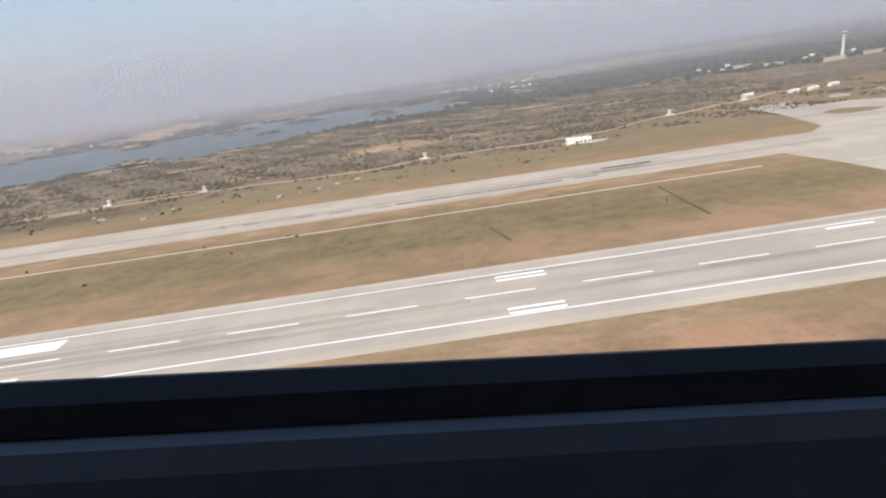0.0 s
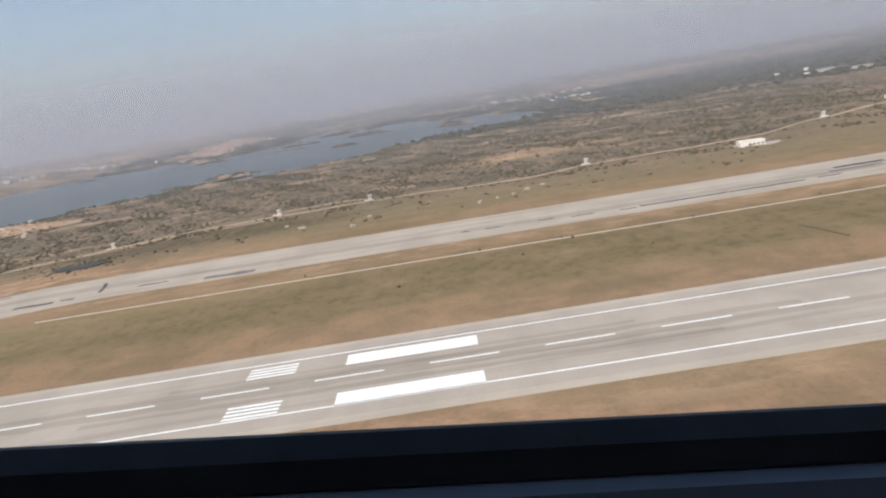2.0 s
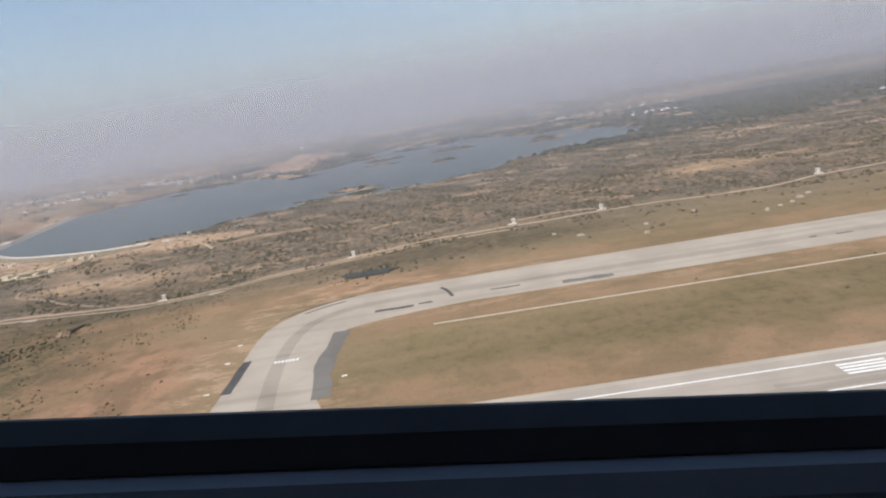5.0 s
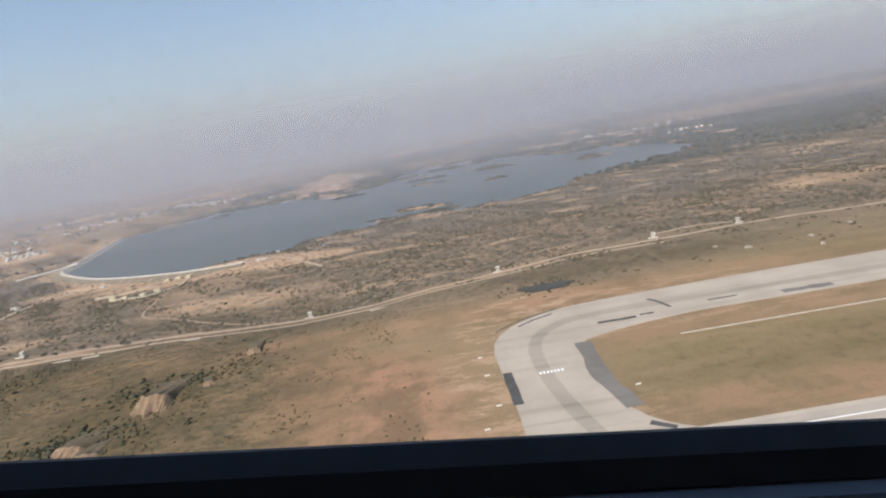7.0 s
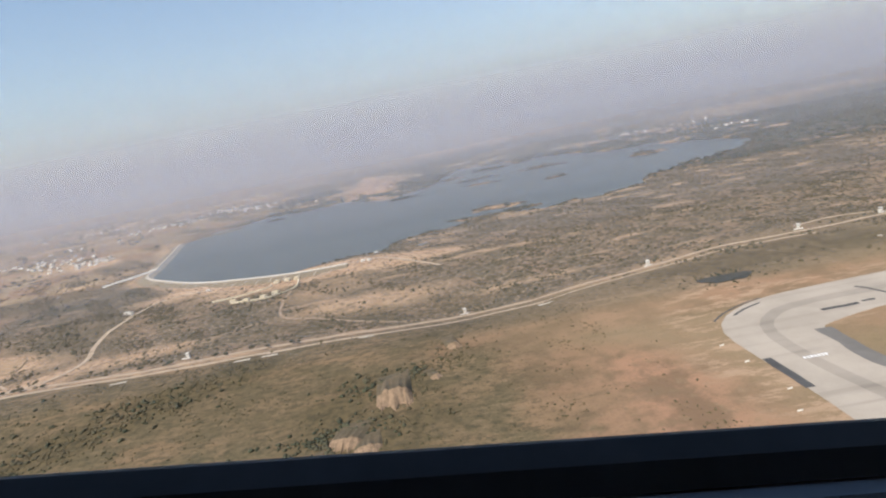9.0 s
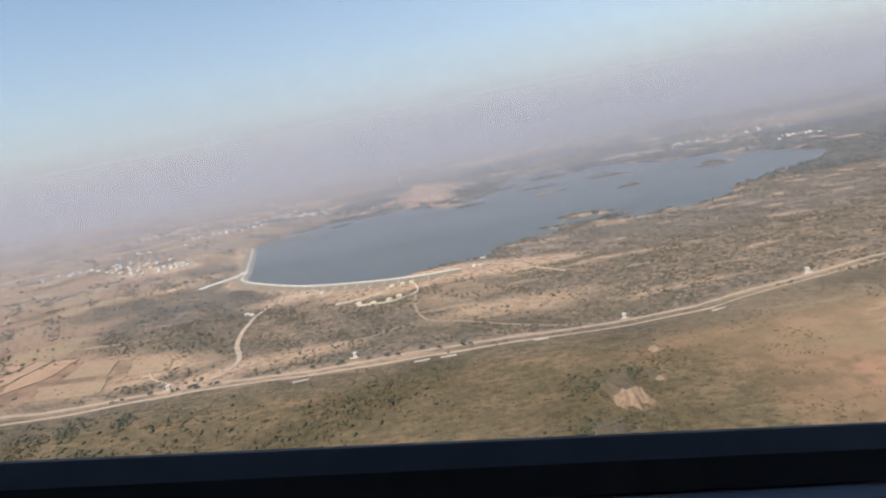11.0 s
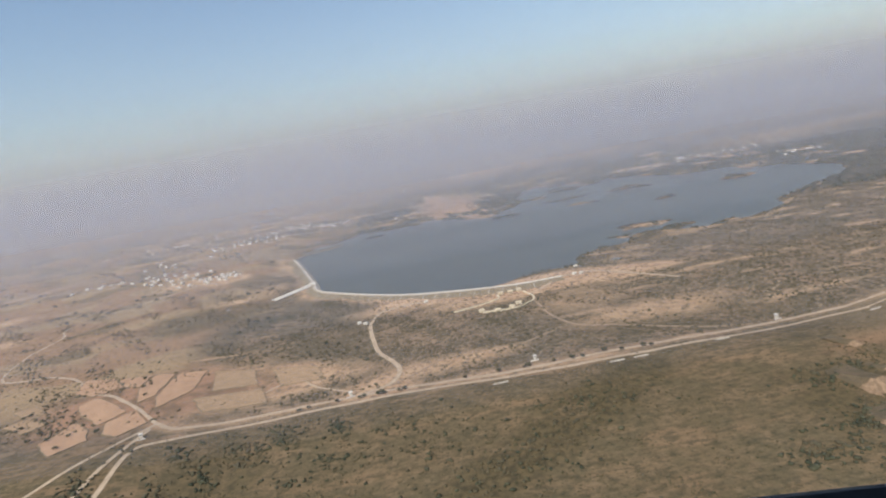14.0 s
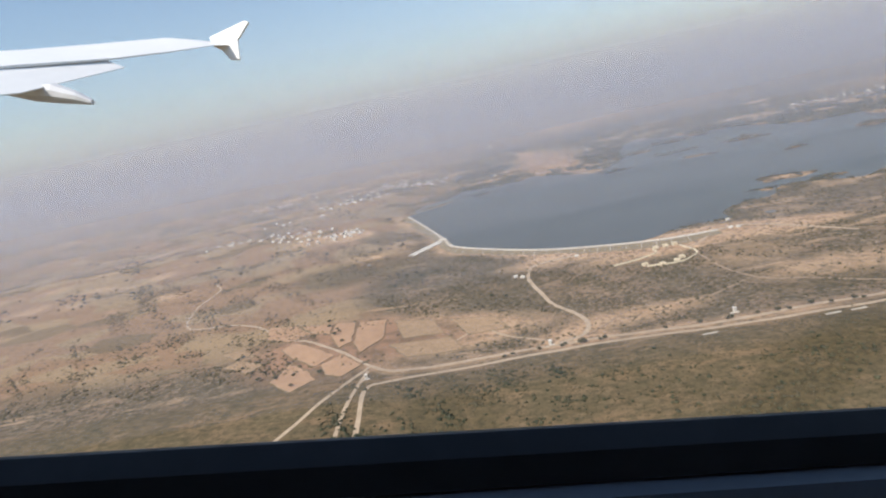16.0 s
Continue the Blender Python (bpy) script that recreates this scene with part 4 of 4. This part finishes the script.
FAR = "bare pink field on the lake's far shore"
PINK = "bare pinkish ploughed plot with a low bank"
TAN = "dry tan stubble plot with a low bank"
for outline, mat, label in (
        ([(-1850, 858), (-1790, 838), (-1742, 772), (-1770, 742), (-1830, 790)], PINKSOIL, PINK),
        ([(-1782, 832), (-1712, 806), (-1702, 742), (-1735, 765)], PINKSOIL, PINK),
        ([(-1705, 806), (-1668, 792), (-1652, 690), (-1668, 668), (-1698, 735)], PINKSOIL, PINK),
        ([(-1660, 785), (-1610, 772), (-1604, 690), (-1630, 640), (-1648, 680)], PINKSOIL, PINK),
        ([(-1758, 728), (-1715, 690), (-1668, 640), (-1690, 612), (-1740, 660), (-1772, 705)], PINKSOIL, PINK),
        ([(-1682, 612), (-1655, 640), (-1622, 596), (-1640, 560), (-1664, 575)], PINKSOIL, PINK),
        ([(-1735, 640), (-1700, 605), (-1675, 560), (-1700, 530), (-1745, 580)], PINKSOIL, PINK),
        ([(-1862, 748), (-1812, 700), (-1830, 680), (-1885, 735)], TANSOIL, TAN),
        ([(-1835, 690), (-1782, 655), (-1800, 632), (-1850, 668)], TANSOIL, TAN),
        ([(-1595, 765), (-1530, 750), (-1510, 690), (-1570, 680)], TANSOIL, TAN),
        ([(-1590, 660), (-1500, 672), (-1480, 625), (-1560, 612)], TANSOIL, TAN),
        ([(-1500, 740), (-1430, 720), (-1410, 670), (-1470, 668)], TANSOIL, TAN),
        ([(-1180, 2150), (-1110, 2080), (-1040, 2130), (-1090, 2330), (-1175, 2310)], PINKSOIL, FAR),
        ([(-1105, 2075), (-1020, 1960), (-945, 2050), (-960, 2180), (-1035, 2125)], PINKSOIL, FAR),
        ([(-1170, 2320), (-1085, 2340), (-1070, 2560), (-1180, 2580)], PINKSOIL, FAR),
        ([(-1080, 2335), (-1030, 2140), (-965, 2190), (-975, 2400), (-1060, 2540)], PINKSOIL, FAR),
        ([(-1180, 2590), (-1065, 2570), (-1090, 2780), (-1180, 2850)], PINKSOIL, FAR)):
    field(outline, mat, label)

# ---- rocks and gullies ----
def lump(name, label, category, size, mat, seed, ridges=0.0, group=""):
    """A weathered mound: a faceted heap with worn ridges."""
    bm = bmesh.new()
    bmesh.ops.create_icosphere(bm, subdivisions=4 if ridges else 2, radius=1)
    for v in bm.verts:
        q = v.co * 1.7 + Vector((seed, seed * 2, 0))
        k = 1 + 0.35 * noise.noise(q) + 0.18 * noise.noise(q * 2.7)
        if ridges:
            k *= 1 + ridges * math.sin(v.co.x * 11 + seed)
        v.co = Vector((v.co.x * size[0] * k, v.co.y * size[1] * k, max(-0.4, v.co.z) * size[2] * k))
    return tagged(part(name, bm, mat), label, category, group)


def scarp(w, d, h, seed, flutes):
    """An earth bank with a steep fluted bare face and a grassy back."""
    ob = tagged(new("eroded_bank"), "bare pinkish eroded earth bank cut by gullies", "earth bank", "eroded banks")
    g = random.Random(seed)
    for name, vs, mat in (("face", [k / 10 for k in range(-10, 1)], ROCK), ("back", [k / 8 for k in range(0, 9)], OLIVE)):
        verts, faces, cols = [], [], 44
        for v in vs:
            for i in range(cols + 1):
                u = 2 * i / cols - 1
                edge = max(0.0, 1 - abs(u) ** 3)
                top = h * edge * (0.75 + 0.35 * noise.noise(Vector((u * 3 + seed, 0.3, 1))))
                flute = abs(math.sin(u * flutes + 1.3 * noise.noise(Vector((u * 4, seed, 2))))) ** 0.6
                if v <= 0:
                    y = d * 0.5 * v * (0.7 + 0.5 * (1 - flute))
                    z = top * (1 - abs(v) ** 0.9) - 0.4 * (v == -1)
                else:
                    y, z = d * 1.4 * v, top * (1 - v) ** 1.5 - 0.5 * (v == 1)
                verts.append((u * w, y + 0.25 * w * u * u, z))
        n = cols + 1
        for j in range(len(vs) - 1):
            for i in range(cols):
                faces.append((j * n + i, j * n + i + 1, (j + 1) * n + i + 1, (j + 1) * n + i))
        o = new(name, mesh_of(name, verts, faces, mat))
        o.parent = ob
    return ob


for x, y, w, d, h, turn, seed, flutes in ((-860, 372, 15, 34, 13, 6, 1, 4.4), (-892, 318, 13, 22, 7, -8, 2, 8), (-874, 306, 10, 16, 5, 10, 5, 6), (-808, 458, 7, 22, 6, 14, 3, 3),
                                          (-826, 398, 5, 14, 3.5, 24, 4, 3), (-905, 300, 8, 14, 4, 4, 6, 6)):
    settle(scarp(w, d, h, seed, flutes), x, y, turn)
for x, y, s, seed in ((-130, 500, (9, 4, 3.4), 6), (-112, 508, (5, 3, 3), 7), (-79, 530, (7, 5, 4), 8), (-308, 516, (8, 5, 4), 9), (-252, 486, (7, 4, 4), 10), (-95, 516, (5, 4, 3), 11),
                      (-240, 520, (6, 4, 3), 12), (-330, 540, (5, 4, 3), 13), (-60, 545, (6, 4, 3), 14), (-180, 545, (6, 5, 3), 15)):
    settle(lump("boulder", "pale weathered boulder half sunk in dry grass", "boulder", tuple(0.55 * v for v in s), BOULDER, seed, 0, "boulders"), x, y, 40 * seed)

# ---- trees ----
ICO = bmesh.new()
bmesh.ops.create_icosphere(ICO, subdivisions=1, radius=1)
ICO_V = np.array([v.co[:] for v in ICO.verts])
ICO_F = np.array([[v.index for v in f.verts] for f in ICO.faces])
ICO.free()


def clumps(name, centres, radii, mat, seed, squash=0.75, wild=0.45):
    """Many small ragged clumps of leaves in one mesh."""
    g = np.random.default_rng(seed)
    n = len(centres)
    jig = 1 + wild * g.uniform(-1, 1, (n, len(ICO_V), 1))
    v = ICO_V[None] * jig * np.asarray(radii)[:, None, None] * np.array([1, 1, squash]) + np.asarray(centres)[:, None, :]
    f = ICO_F[None] + (np.arange(n) * len(ICO_V))[:, None, None]
    me = bpy.data.meshes.new(name)
    me.vertices.add(n * len(ICO_V))
    me.vertices.foreach_set("co", v.astype(np.float32).ravel())
    me.loops.add(f.size)
    me.loops.foreach_set("vertex_index", f.astype(np.int32).ravel())
    me.polygons.add(f.size // 3)
    me.polygons.foreach_set("loop_start", np.arange(0, f.size, 3, dtype=np.int32))
    me.update(calc_edges=True)
    me.materials.append(mat)
    return me


def tree(seed, height, spread):
    ob = tagged(new("tree"), "dusty dark-green broad tree on dry ground", "tree", "field trees")
    r = random.Random(seed)
    bm = bmesh.new()
    bmesh.ops.create_cone(bm, cap_ends=True, segments=7, radius1=0.04 * height, radius2=0.02 * height, depth=height * 0.55, matrix=Matrix.Translation((0, 0, height * 0.25)))
    part("trunk", bm, BARK, ob)
    tips = []
    for k in range(6):
        a = k * 1.05 + r.uniform(-0.3, 0.3)
        tip = Vector((math.cos(a) * spread * 0.55, math.sin(a) * spread * 0.55, height * r.uniform(0.62, 0.8)))
        base = Vector((0, 0, height * r.uniform(0.32, 0.5)))
        d = tip - base
        bm = bmesh.new()
        bmesh.ops.create_cone(bm, cap_ends=True, segments=5, radius1=0.018 * height, radius2=0.006 * height, depth=d.length,
                              matrix=Matrix.Translation((base + tip) / 2) @ d.to_track_quat("Z", "Y").to_matrix().to_4x4())
        part("limb", bm, BARK, ob)
        tips.append(tip)
    cs, rs = [], []
    for k in range(90):
        t = r.choice(tips + [Vector((0, 0, height * 0.8))])
        cs.append((t.x + r.gauss(0, spread * 0.22), t.y + r.gauss(0, spread * 0.22), t.z + r.gauss(0, height * 0.1)))
        rs.append(r.uniform(0.09, 0.2) * spread)
    crown = new("crown", clumps("crown", cs, rs, LEAVES, seed))
    crown.parent = ob
    return ob


rt = random.Random(11)
kinds = [tree(1, 4.4, 3.2), tree(2, 3.6, 2.9), tree(3, 5.4, 3.8)]
tree_spots = [[], [], []]
for x0, y0, x1, y1, num, sx, sy in ((-1850, 690, -1700, 560, 13, 26, 18), (-1720, 800, -1640, 640, 6, 10, 20), (-1420, 572, -950, 560, 22, 30, 3), 
                                    (-1450, 790, -1380, 770, 8, 60, 30), (-2000, 1560, -1800, 1580, 16, 60, 40), (-1640, 1080, -1560, 980, 14, 40, 40)):
    for _ in range(num):
        u = rt.random()
        tree_spots[rt.randrange(3)].append((rt.gauss(x0 + (x1 - x0) * u, sx * 0.6), rt.gauss(y0 + (y1 - y0) * u, sy * 0.6), rt.uniform(0, 360)))
for ob, pl in zip(kinds, tree_spots):
    copies(ob, pl)

# ---- scrub, past counting ----
gen = np.random.default_rng(7)


def clustered(n, x0, x1, y0, y1, grain, keep):
    x, y = gen.uniform(x0, x1, n), gen.uniform(y0, y1, n)
    v = np.sin(x / (grain * 1.7) + 2 * np.sin(y / (grain * 1.4))) * np.sin(y / (grain * 0.8) + 2 * np.sin(x / (grain * 1.7))) + 0.6 * np.sin(x / (grain * 0.31) + y / (grain * 0.4))
    ok = gen.uniform(0, 1, n) < np.clip(keep + 0.75 * v, 0.05, 1)
    return x[ok], y[ok]


def scrub(name, x, y, lo, hi, mat, label, seed, squash=0.7):
    z, d = ground_z(x, y)
    on_road = near_line(x, y, air_line) < 7
    paved = (y < 450) & (x > -600)
    ok = (d < -3) & ~on_road & ~paved & (bare_earth(x, y) < gen.uniform(0.3, 1.05, len(x)))
    x, y, z = x[ok], y[ok], z[ok]
    r = gen.uniform(lo, hi, len(x)) * gen.uniform(0.6, 1.0, len(x))
    xs, ys, zs, rs = [], [], [], []
    for k in range(2):
        xs.append(x + gen.normal(0, 0.8, len(x)) * r * k)
        ys.append(y + gen.normal(0, 0.8, len(x)) * r * k)
        rs.append(r * (1 if k == 0 else 0.7))
        zs.append(z + rs[-1] * 0.4)
    me = clumps(name, np.stack([np.concatenate(v) for v in (xs, ys, zs)], -1), np.concatenate(rs), mat, seed, squash, 0.5)
    return tagged(new(name, me), label, "scrub", kind="stuff")


x, y = clustered(52000, -1500, 650, 585, 1290, 42, 0.38)
scrub("scrub", x, y, 0.7, 2.5, SCRUB, "dense dark thorn scrub between fence road and lake", 21)
x, y = clustered(16000, -1560, -640, 205, 545, 26, 0.12)
scrub("scrub", x, y, 0.3, 1.05, SCRUB, "scattered low thorn bushes on dry grassland", 22, 0.6)
x, y = clustered(7000, -1560, -1000, 250, 530, 20, 0.15)
scrub("scrub", x, y, 0.5, 1.5, SCRUB, "low bushes in broken rows on the dry slope", 36, 0.55)
x, y = clustered(3200, -1640, -1350, 320, 540, 30, 0.3)
scrub("scrub", x, y, 1.0, 2.6, LEAVES, "low green bushes on the dry slope", 23, 0.6)
x, y = clustered(26000, -2450, -1400, 600, 1450, 55, 0.28)
scrub("scrub", x, y, 0.8, 2.6, SCRUB, "bushes and hedges between dry plots", 24)
x, y = clustered(13000, -400, 1700, 1280, 2500, 90, 0.6)
scrub("woodland", x, y, 4, 8, LEAVES, "far dusty woodland beyond the lake", 25)
x, y = clustered(6500, -1500, -100, 1700, 2500, 70, 0.4)
scrub("woodland", x, y, 3.5, 7, LEAVES, "hazy belts of trees along the far shore", 26)
x, y = clustered(4500, -3000, -1500, 1300, 3300, 120, 0.15)
scrub("woodland", x, y, 3, 6, LEAVES, "scattered trees round the far villages", 27)
x, y = clustered(800, -1000, 200, 490, 590, 35, 0.1)
scrub("scrub", x, y, 0.8, 2.2, SCRUB, "low bushes on the rough grass past the taxiway", 28, 0.6)
x, y = gen.normal(-868, 34, 190), gen.normal(340, 36, 190)
scrub("scrub", np.concatenate([x, gen.normal(-972, 7, 40), gen.normal(-815, 22, 130)]), np.concatenate([y, gen.normal(305, 5, 40), gen.normal(425, 22, 130)]), 0.7, 1.9, SCRUB, "dark bushes in the gullies round the eroded banks", 30, 0.6)
spread = [(-913, 324, 12, 60), (-971, 302, 12, 50), (-883, 340, 14, 50), (-843, 414, 13, 45), (-895, 402, 20, 60), (-1105, 440, 40, 90), (-1190, 372, 34, 90), (-930, 300, 26, 60), (-1330, 440, 60, 120)]
x, y = (np.concatenate([gen.normal(q[k], (1.0, 0.6)[k] * q[2], q[3]) for q in spread]) for k in (0, 1))
scrub("scrub", x, y, 1.0, 2.8, LEAVES, "dark green bushes grown together in the hollows", 37, 0.6)
u = gen.uniform(0, 1, 520)
x, y = -1020 - 220 * u + gen.normal(0, 17, 520), 505 - 170 * u + gen.normal(0, 17, 520)
scrub("scrub", x, y, 0.8, 2.1, SCRUB, "dark thicket in a dip of the dry slope", 32, 0.55)
x, y = gen.normal(-524, 24, 110), gen.normal(500, 16, 110)
scrub("reeds", x, y, 0.7, 1.7, LEAVES, "low reeds round the small pond", 33, 0.6)
bx, by = np.array([-82, 2, 93, -120, -42, -89, -146, -269, -200, 150.0]), np.array([343, 346.5, 352, 323, 307, 347, 347, 351, 300, 300.0])
green = clumps("bush", [(a, b, 0.5) for a, b in zip(bx, by)], [1.1] * len(bx), SCRUB, 35, 0.7)
tagged(new("scrub", green), "small dark bushes along the airfield drain", "scrub", kind="stuff")
isl = np.concatenate([np.stack([gen.normal(cx, rx * 0.5, 90), gen.normal(cy, ry * 0.45, 90)]) for cx, cy, rx, ry in ISLETS], 1)
scrub("reeds", isl[0], isl[1], 1.6, 4.0, LEAVES, "dark growth on low islets in the lake", 31, 0.5)
i = gen.integers(0, len(shore), 3000)
x, y = shore[i, 0] + gen.normal(0, 16, 3000), shore[i, 1] + gen.normal(0, 14, 3000)
ok = (y > 1000) & (x > -1080)
scrub("reeds", x[ok], y[ok], 1.6, 4.2, LEAVES, "dark growth along the lake shore", 29, 0.6)

# ---- the cabin wall below the window, with unseen parts that shade it ----
PANEL = two_tone("dark_cabin_plastic", (0.25, 0.275, 0.315), (0.22, 0.242, 0.28), 0.4, 0.55, 0.2, bump=0.0005)
RUBBER = two_tone("black_window_seal", (0.05, 0.052, 0.056), (0.07, 0.072, 0.078), 0.2, 0.7, 0.2, bump=0.0005)


def swept(name, profile, mat, label):
    """A band with the given cross-section, as (out, up) in metres, along the flight."""
    verts, faces = [], []
    steps = [-0.08 + k * 0.1 for k in range(163)]
    for t in steps:
        p, q = flight(t), flight(t + 0.01)
        d = (q - p).normalized()
        out = Vector((d.y, -d.x, 0)).normalized()
        verts += [p + out * a + Vector((0, 0, 1)) * b for a, b in profile]
    n = len(profile)
    for i in range(len(steps) - 1):
        for k in range(n):
            faces.append((i * n + k, i * n + (k + 1) % n, (i + 1) * n + (k + 1) % n, (i + 1) * n + k))
    return tagged(new(name, mesh_of(name, [tuple(v) for v in verts], faces, mat)), label, kind="structure")


# unseen ceiling and back wall are added to keep sky light off the panel
cabin = swept("wall_cabin", [(0.276, -0.224), (0.262, -0.224), (0.252, -0.236), (0.246, -0.262), (0.14, -0.70), (-0.75, -0.70), (-0.75, 0.62), (0.20, 0.62), (0.28, 0.40), (0.34, 0.40), (0.34, 0.70), (-0.85, 0.70), (-0.85, -0.80), (0.298, -0.80), (0.298, -0.224)], PANEL,
              "dark blue-grey plastic cabin wall, with an unseen ceiling and back that shade it")
tagged(cabin, category="cabin wall")
seal = swept("trim", [(0.302, -0.20), (0.296, -0.198), (0.282, -0.206), (0.274, -0.222), (0.302, -0.222)], RUBBER, "black rubber seal along the window's lower rim")
tagged(seal, category="window seal")

# ---- the aircraft's wing, where it stands as the flight's last moment ends ----
WING_PAINT = two_tone("white_aircraft_paint", (0.88, 0.88, 0.87), (0.84, 0.84, 0.83), 2.5, 0.35, 0.06, bump=0.0)
WING_GREY = two_tone("grey_aircraft_metal", (0.66, 0.67, 0.69), (0.58, 0.59, 0.61), 1.5, 0.4, 0.15, metal=0.0, bump=0.0)
END = flight(16.0)
seat = pose(END.x, END.y, END.z + HELD[-1][4] - RIM_DROP, HELD[-1][1], HELD[-1][2], HELD[-1][3])
wing = tagged(new("aircraft_wing"), "slender white airliner wing with a fenced tip and lowered flap", "aircraft wing")
wing.matrix_basis = seat


def loft(name, sections, mat, parent, label=""):
    """A skin over cross-sections with equal numbers of points; the ends are closed."""
    bm = bmesh.new()
    loops = [[bm.verts.new(p) for p in sec] for sec in sections]
    n = len(loops[0])
    for a, b in zip(loops, loops[1:]):
        for k in range(n):
            bm.faces.new((a[k], a[(k + 1) % n], b[(k + 1) % n], b[k]))
    bm.faces.new(loops[0][::-1])
    bm.faces.new(loops[-1])
    return part(name, bm, mat, parent, label)


def rib(span, rear, chord, rear_up, lead_up, thick):
    """A wing's cross-section: span out from the seat, rear edge that far ahead of it, heights over the seat."""
    pts = []
    for u, t in ((0, 0.06), (0.25, 0.3), (0.5, 0.5), (0.75, 0.55), (0.93, 0.35), (1, 0), (0.93, -0.3), (0.6, -0.55), (0.25, -0.3), (0, -0.06)):
        pts.append((-(rear + chord * u), rear_up + (lead_up - rear_up) * u + t * thick, -span))
    return pts


loft("wing_panel", [rib(6.0, 8.75, 4.6, 2.0, 1.95, 0.6), rib(9.5, 7.87, 3.6, 3.22, 3.12, 0.42), rib(11.9, 7.27, 2.7, 4.23, 4.28, 0.3), rib(13.46, 6.88, 2.1, 4.95, 5.08, 0.22),
                    rib(15.1, 6.47, 1.5, 5.74, 5.92, 0.13), rib(15.9, 6.35, 1.1, 6.06, 6.2, 0.06)], WING_PAINT, wing)
loft("flap", [rib(6.0, 7.9, 1.3, 1.45, 2.0, 0.16), rib(9.0, 7.1, 1.2, 2.62, 3.0, 0.14), rib(11.8, 7.02, 0.75, 4.0, 4.2, 0.1)], WING_PAINT, wing, "lowered white flap")
loft("flap_fairing", [[(x, u + h * math.sin(a), -9.7 + w * math.cos(a)) for a in [k * math.pi / 5 for k in range(10)]]
                      for x, u, h, w in ((-8.7, 2.99, 0.03, 0.05), (-8.02, 2.87, 0.06, 0.14), (-7.41, 2.83, 0.15, 0.2), (-7.0, 2.825, 0.18, 0.2), (-6.59, 2.74, 0.11, 0.14), (-6.34, 2.66, 0.05, 0.05))], WING_GREY, wing, "grey streamlined flap fairing")
fence = [(-6.93, 6.29), (-5.92, 6.78), (-5.79, 6.75), (-6.11, 6.21), (-6.04, 5.64), (-6.33, 5.65), (-6.56, 5.91), (-6.83, 6.04)]
loft("tip_fence", [[(x, u, -15.95 - d) for x, u in fence] for d in (-0.05, 0.05)], WING_PAINT, wing, "swept white fence at the wing tip")

# ---- everything at the model's scale ----
for me in bpy.data.meshes:
    me.transform(Matrix.Scale(K, 4))
for ob in scene.objects:
    if ob.type in ("MESH", "EMPTY"):
        ob.location *= K
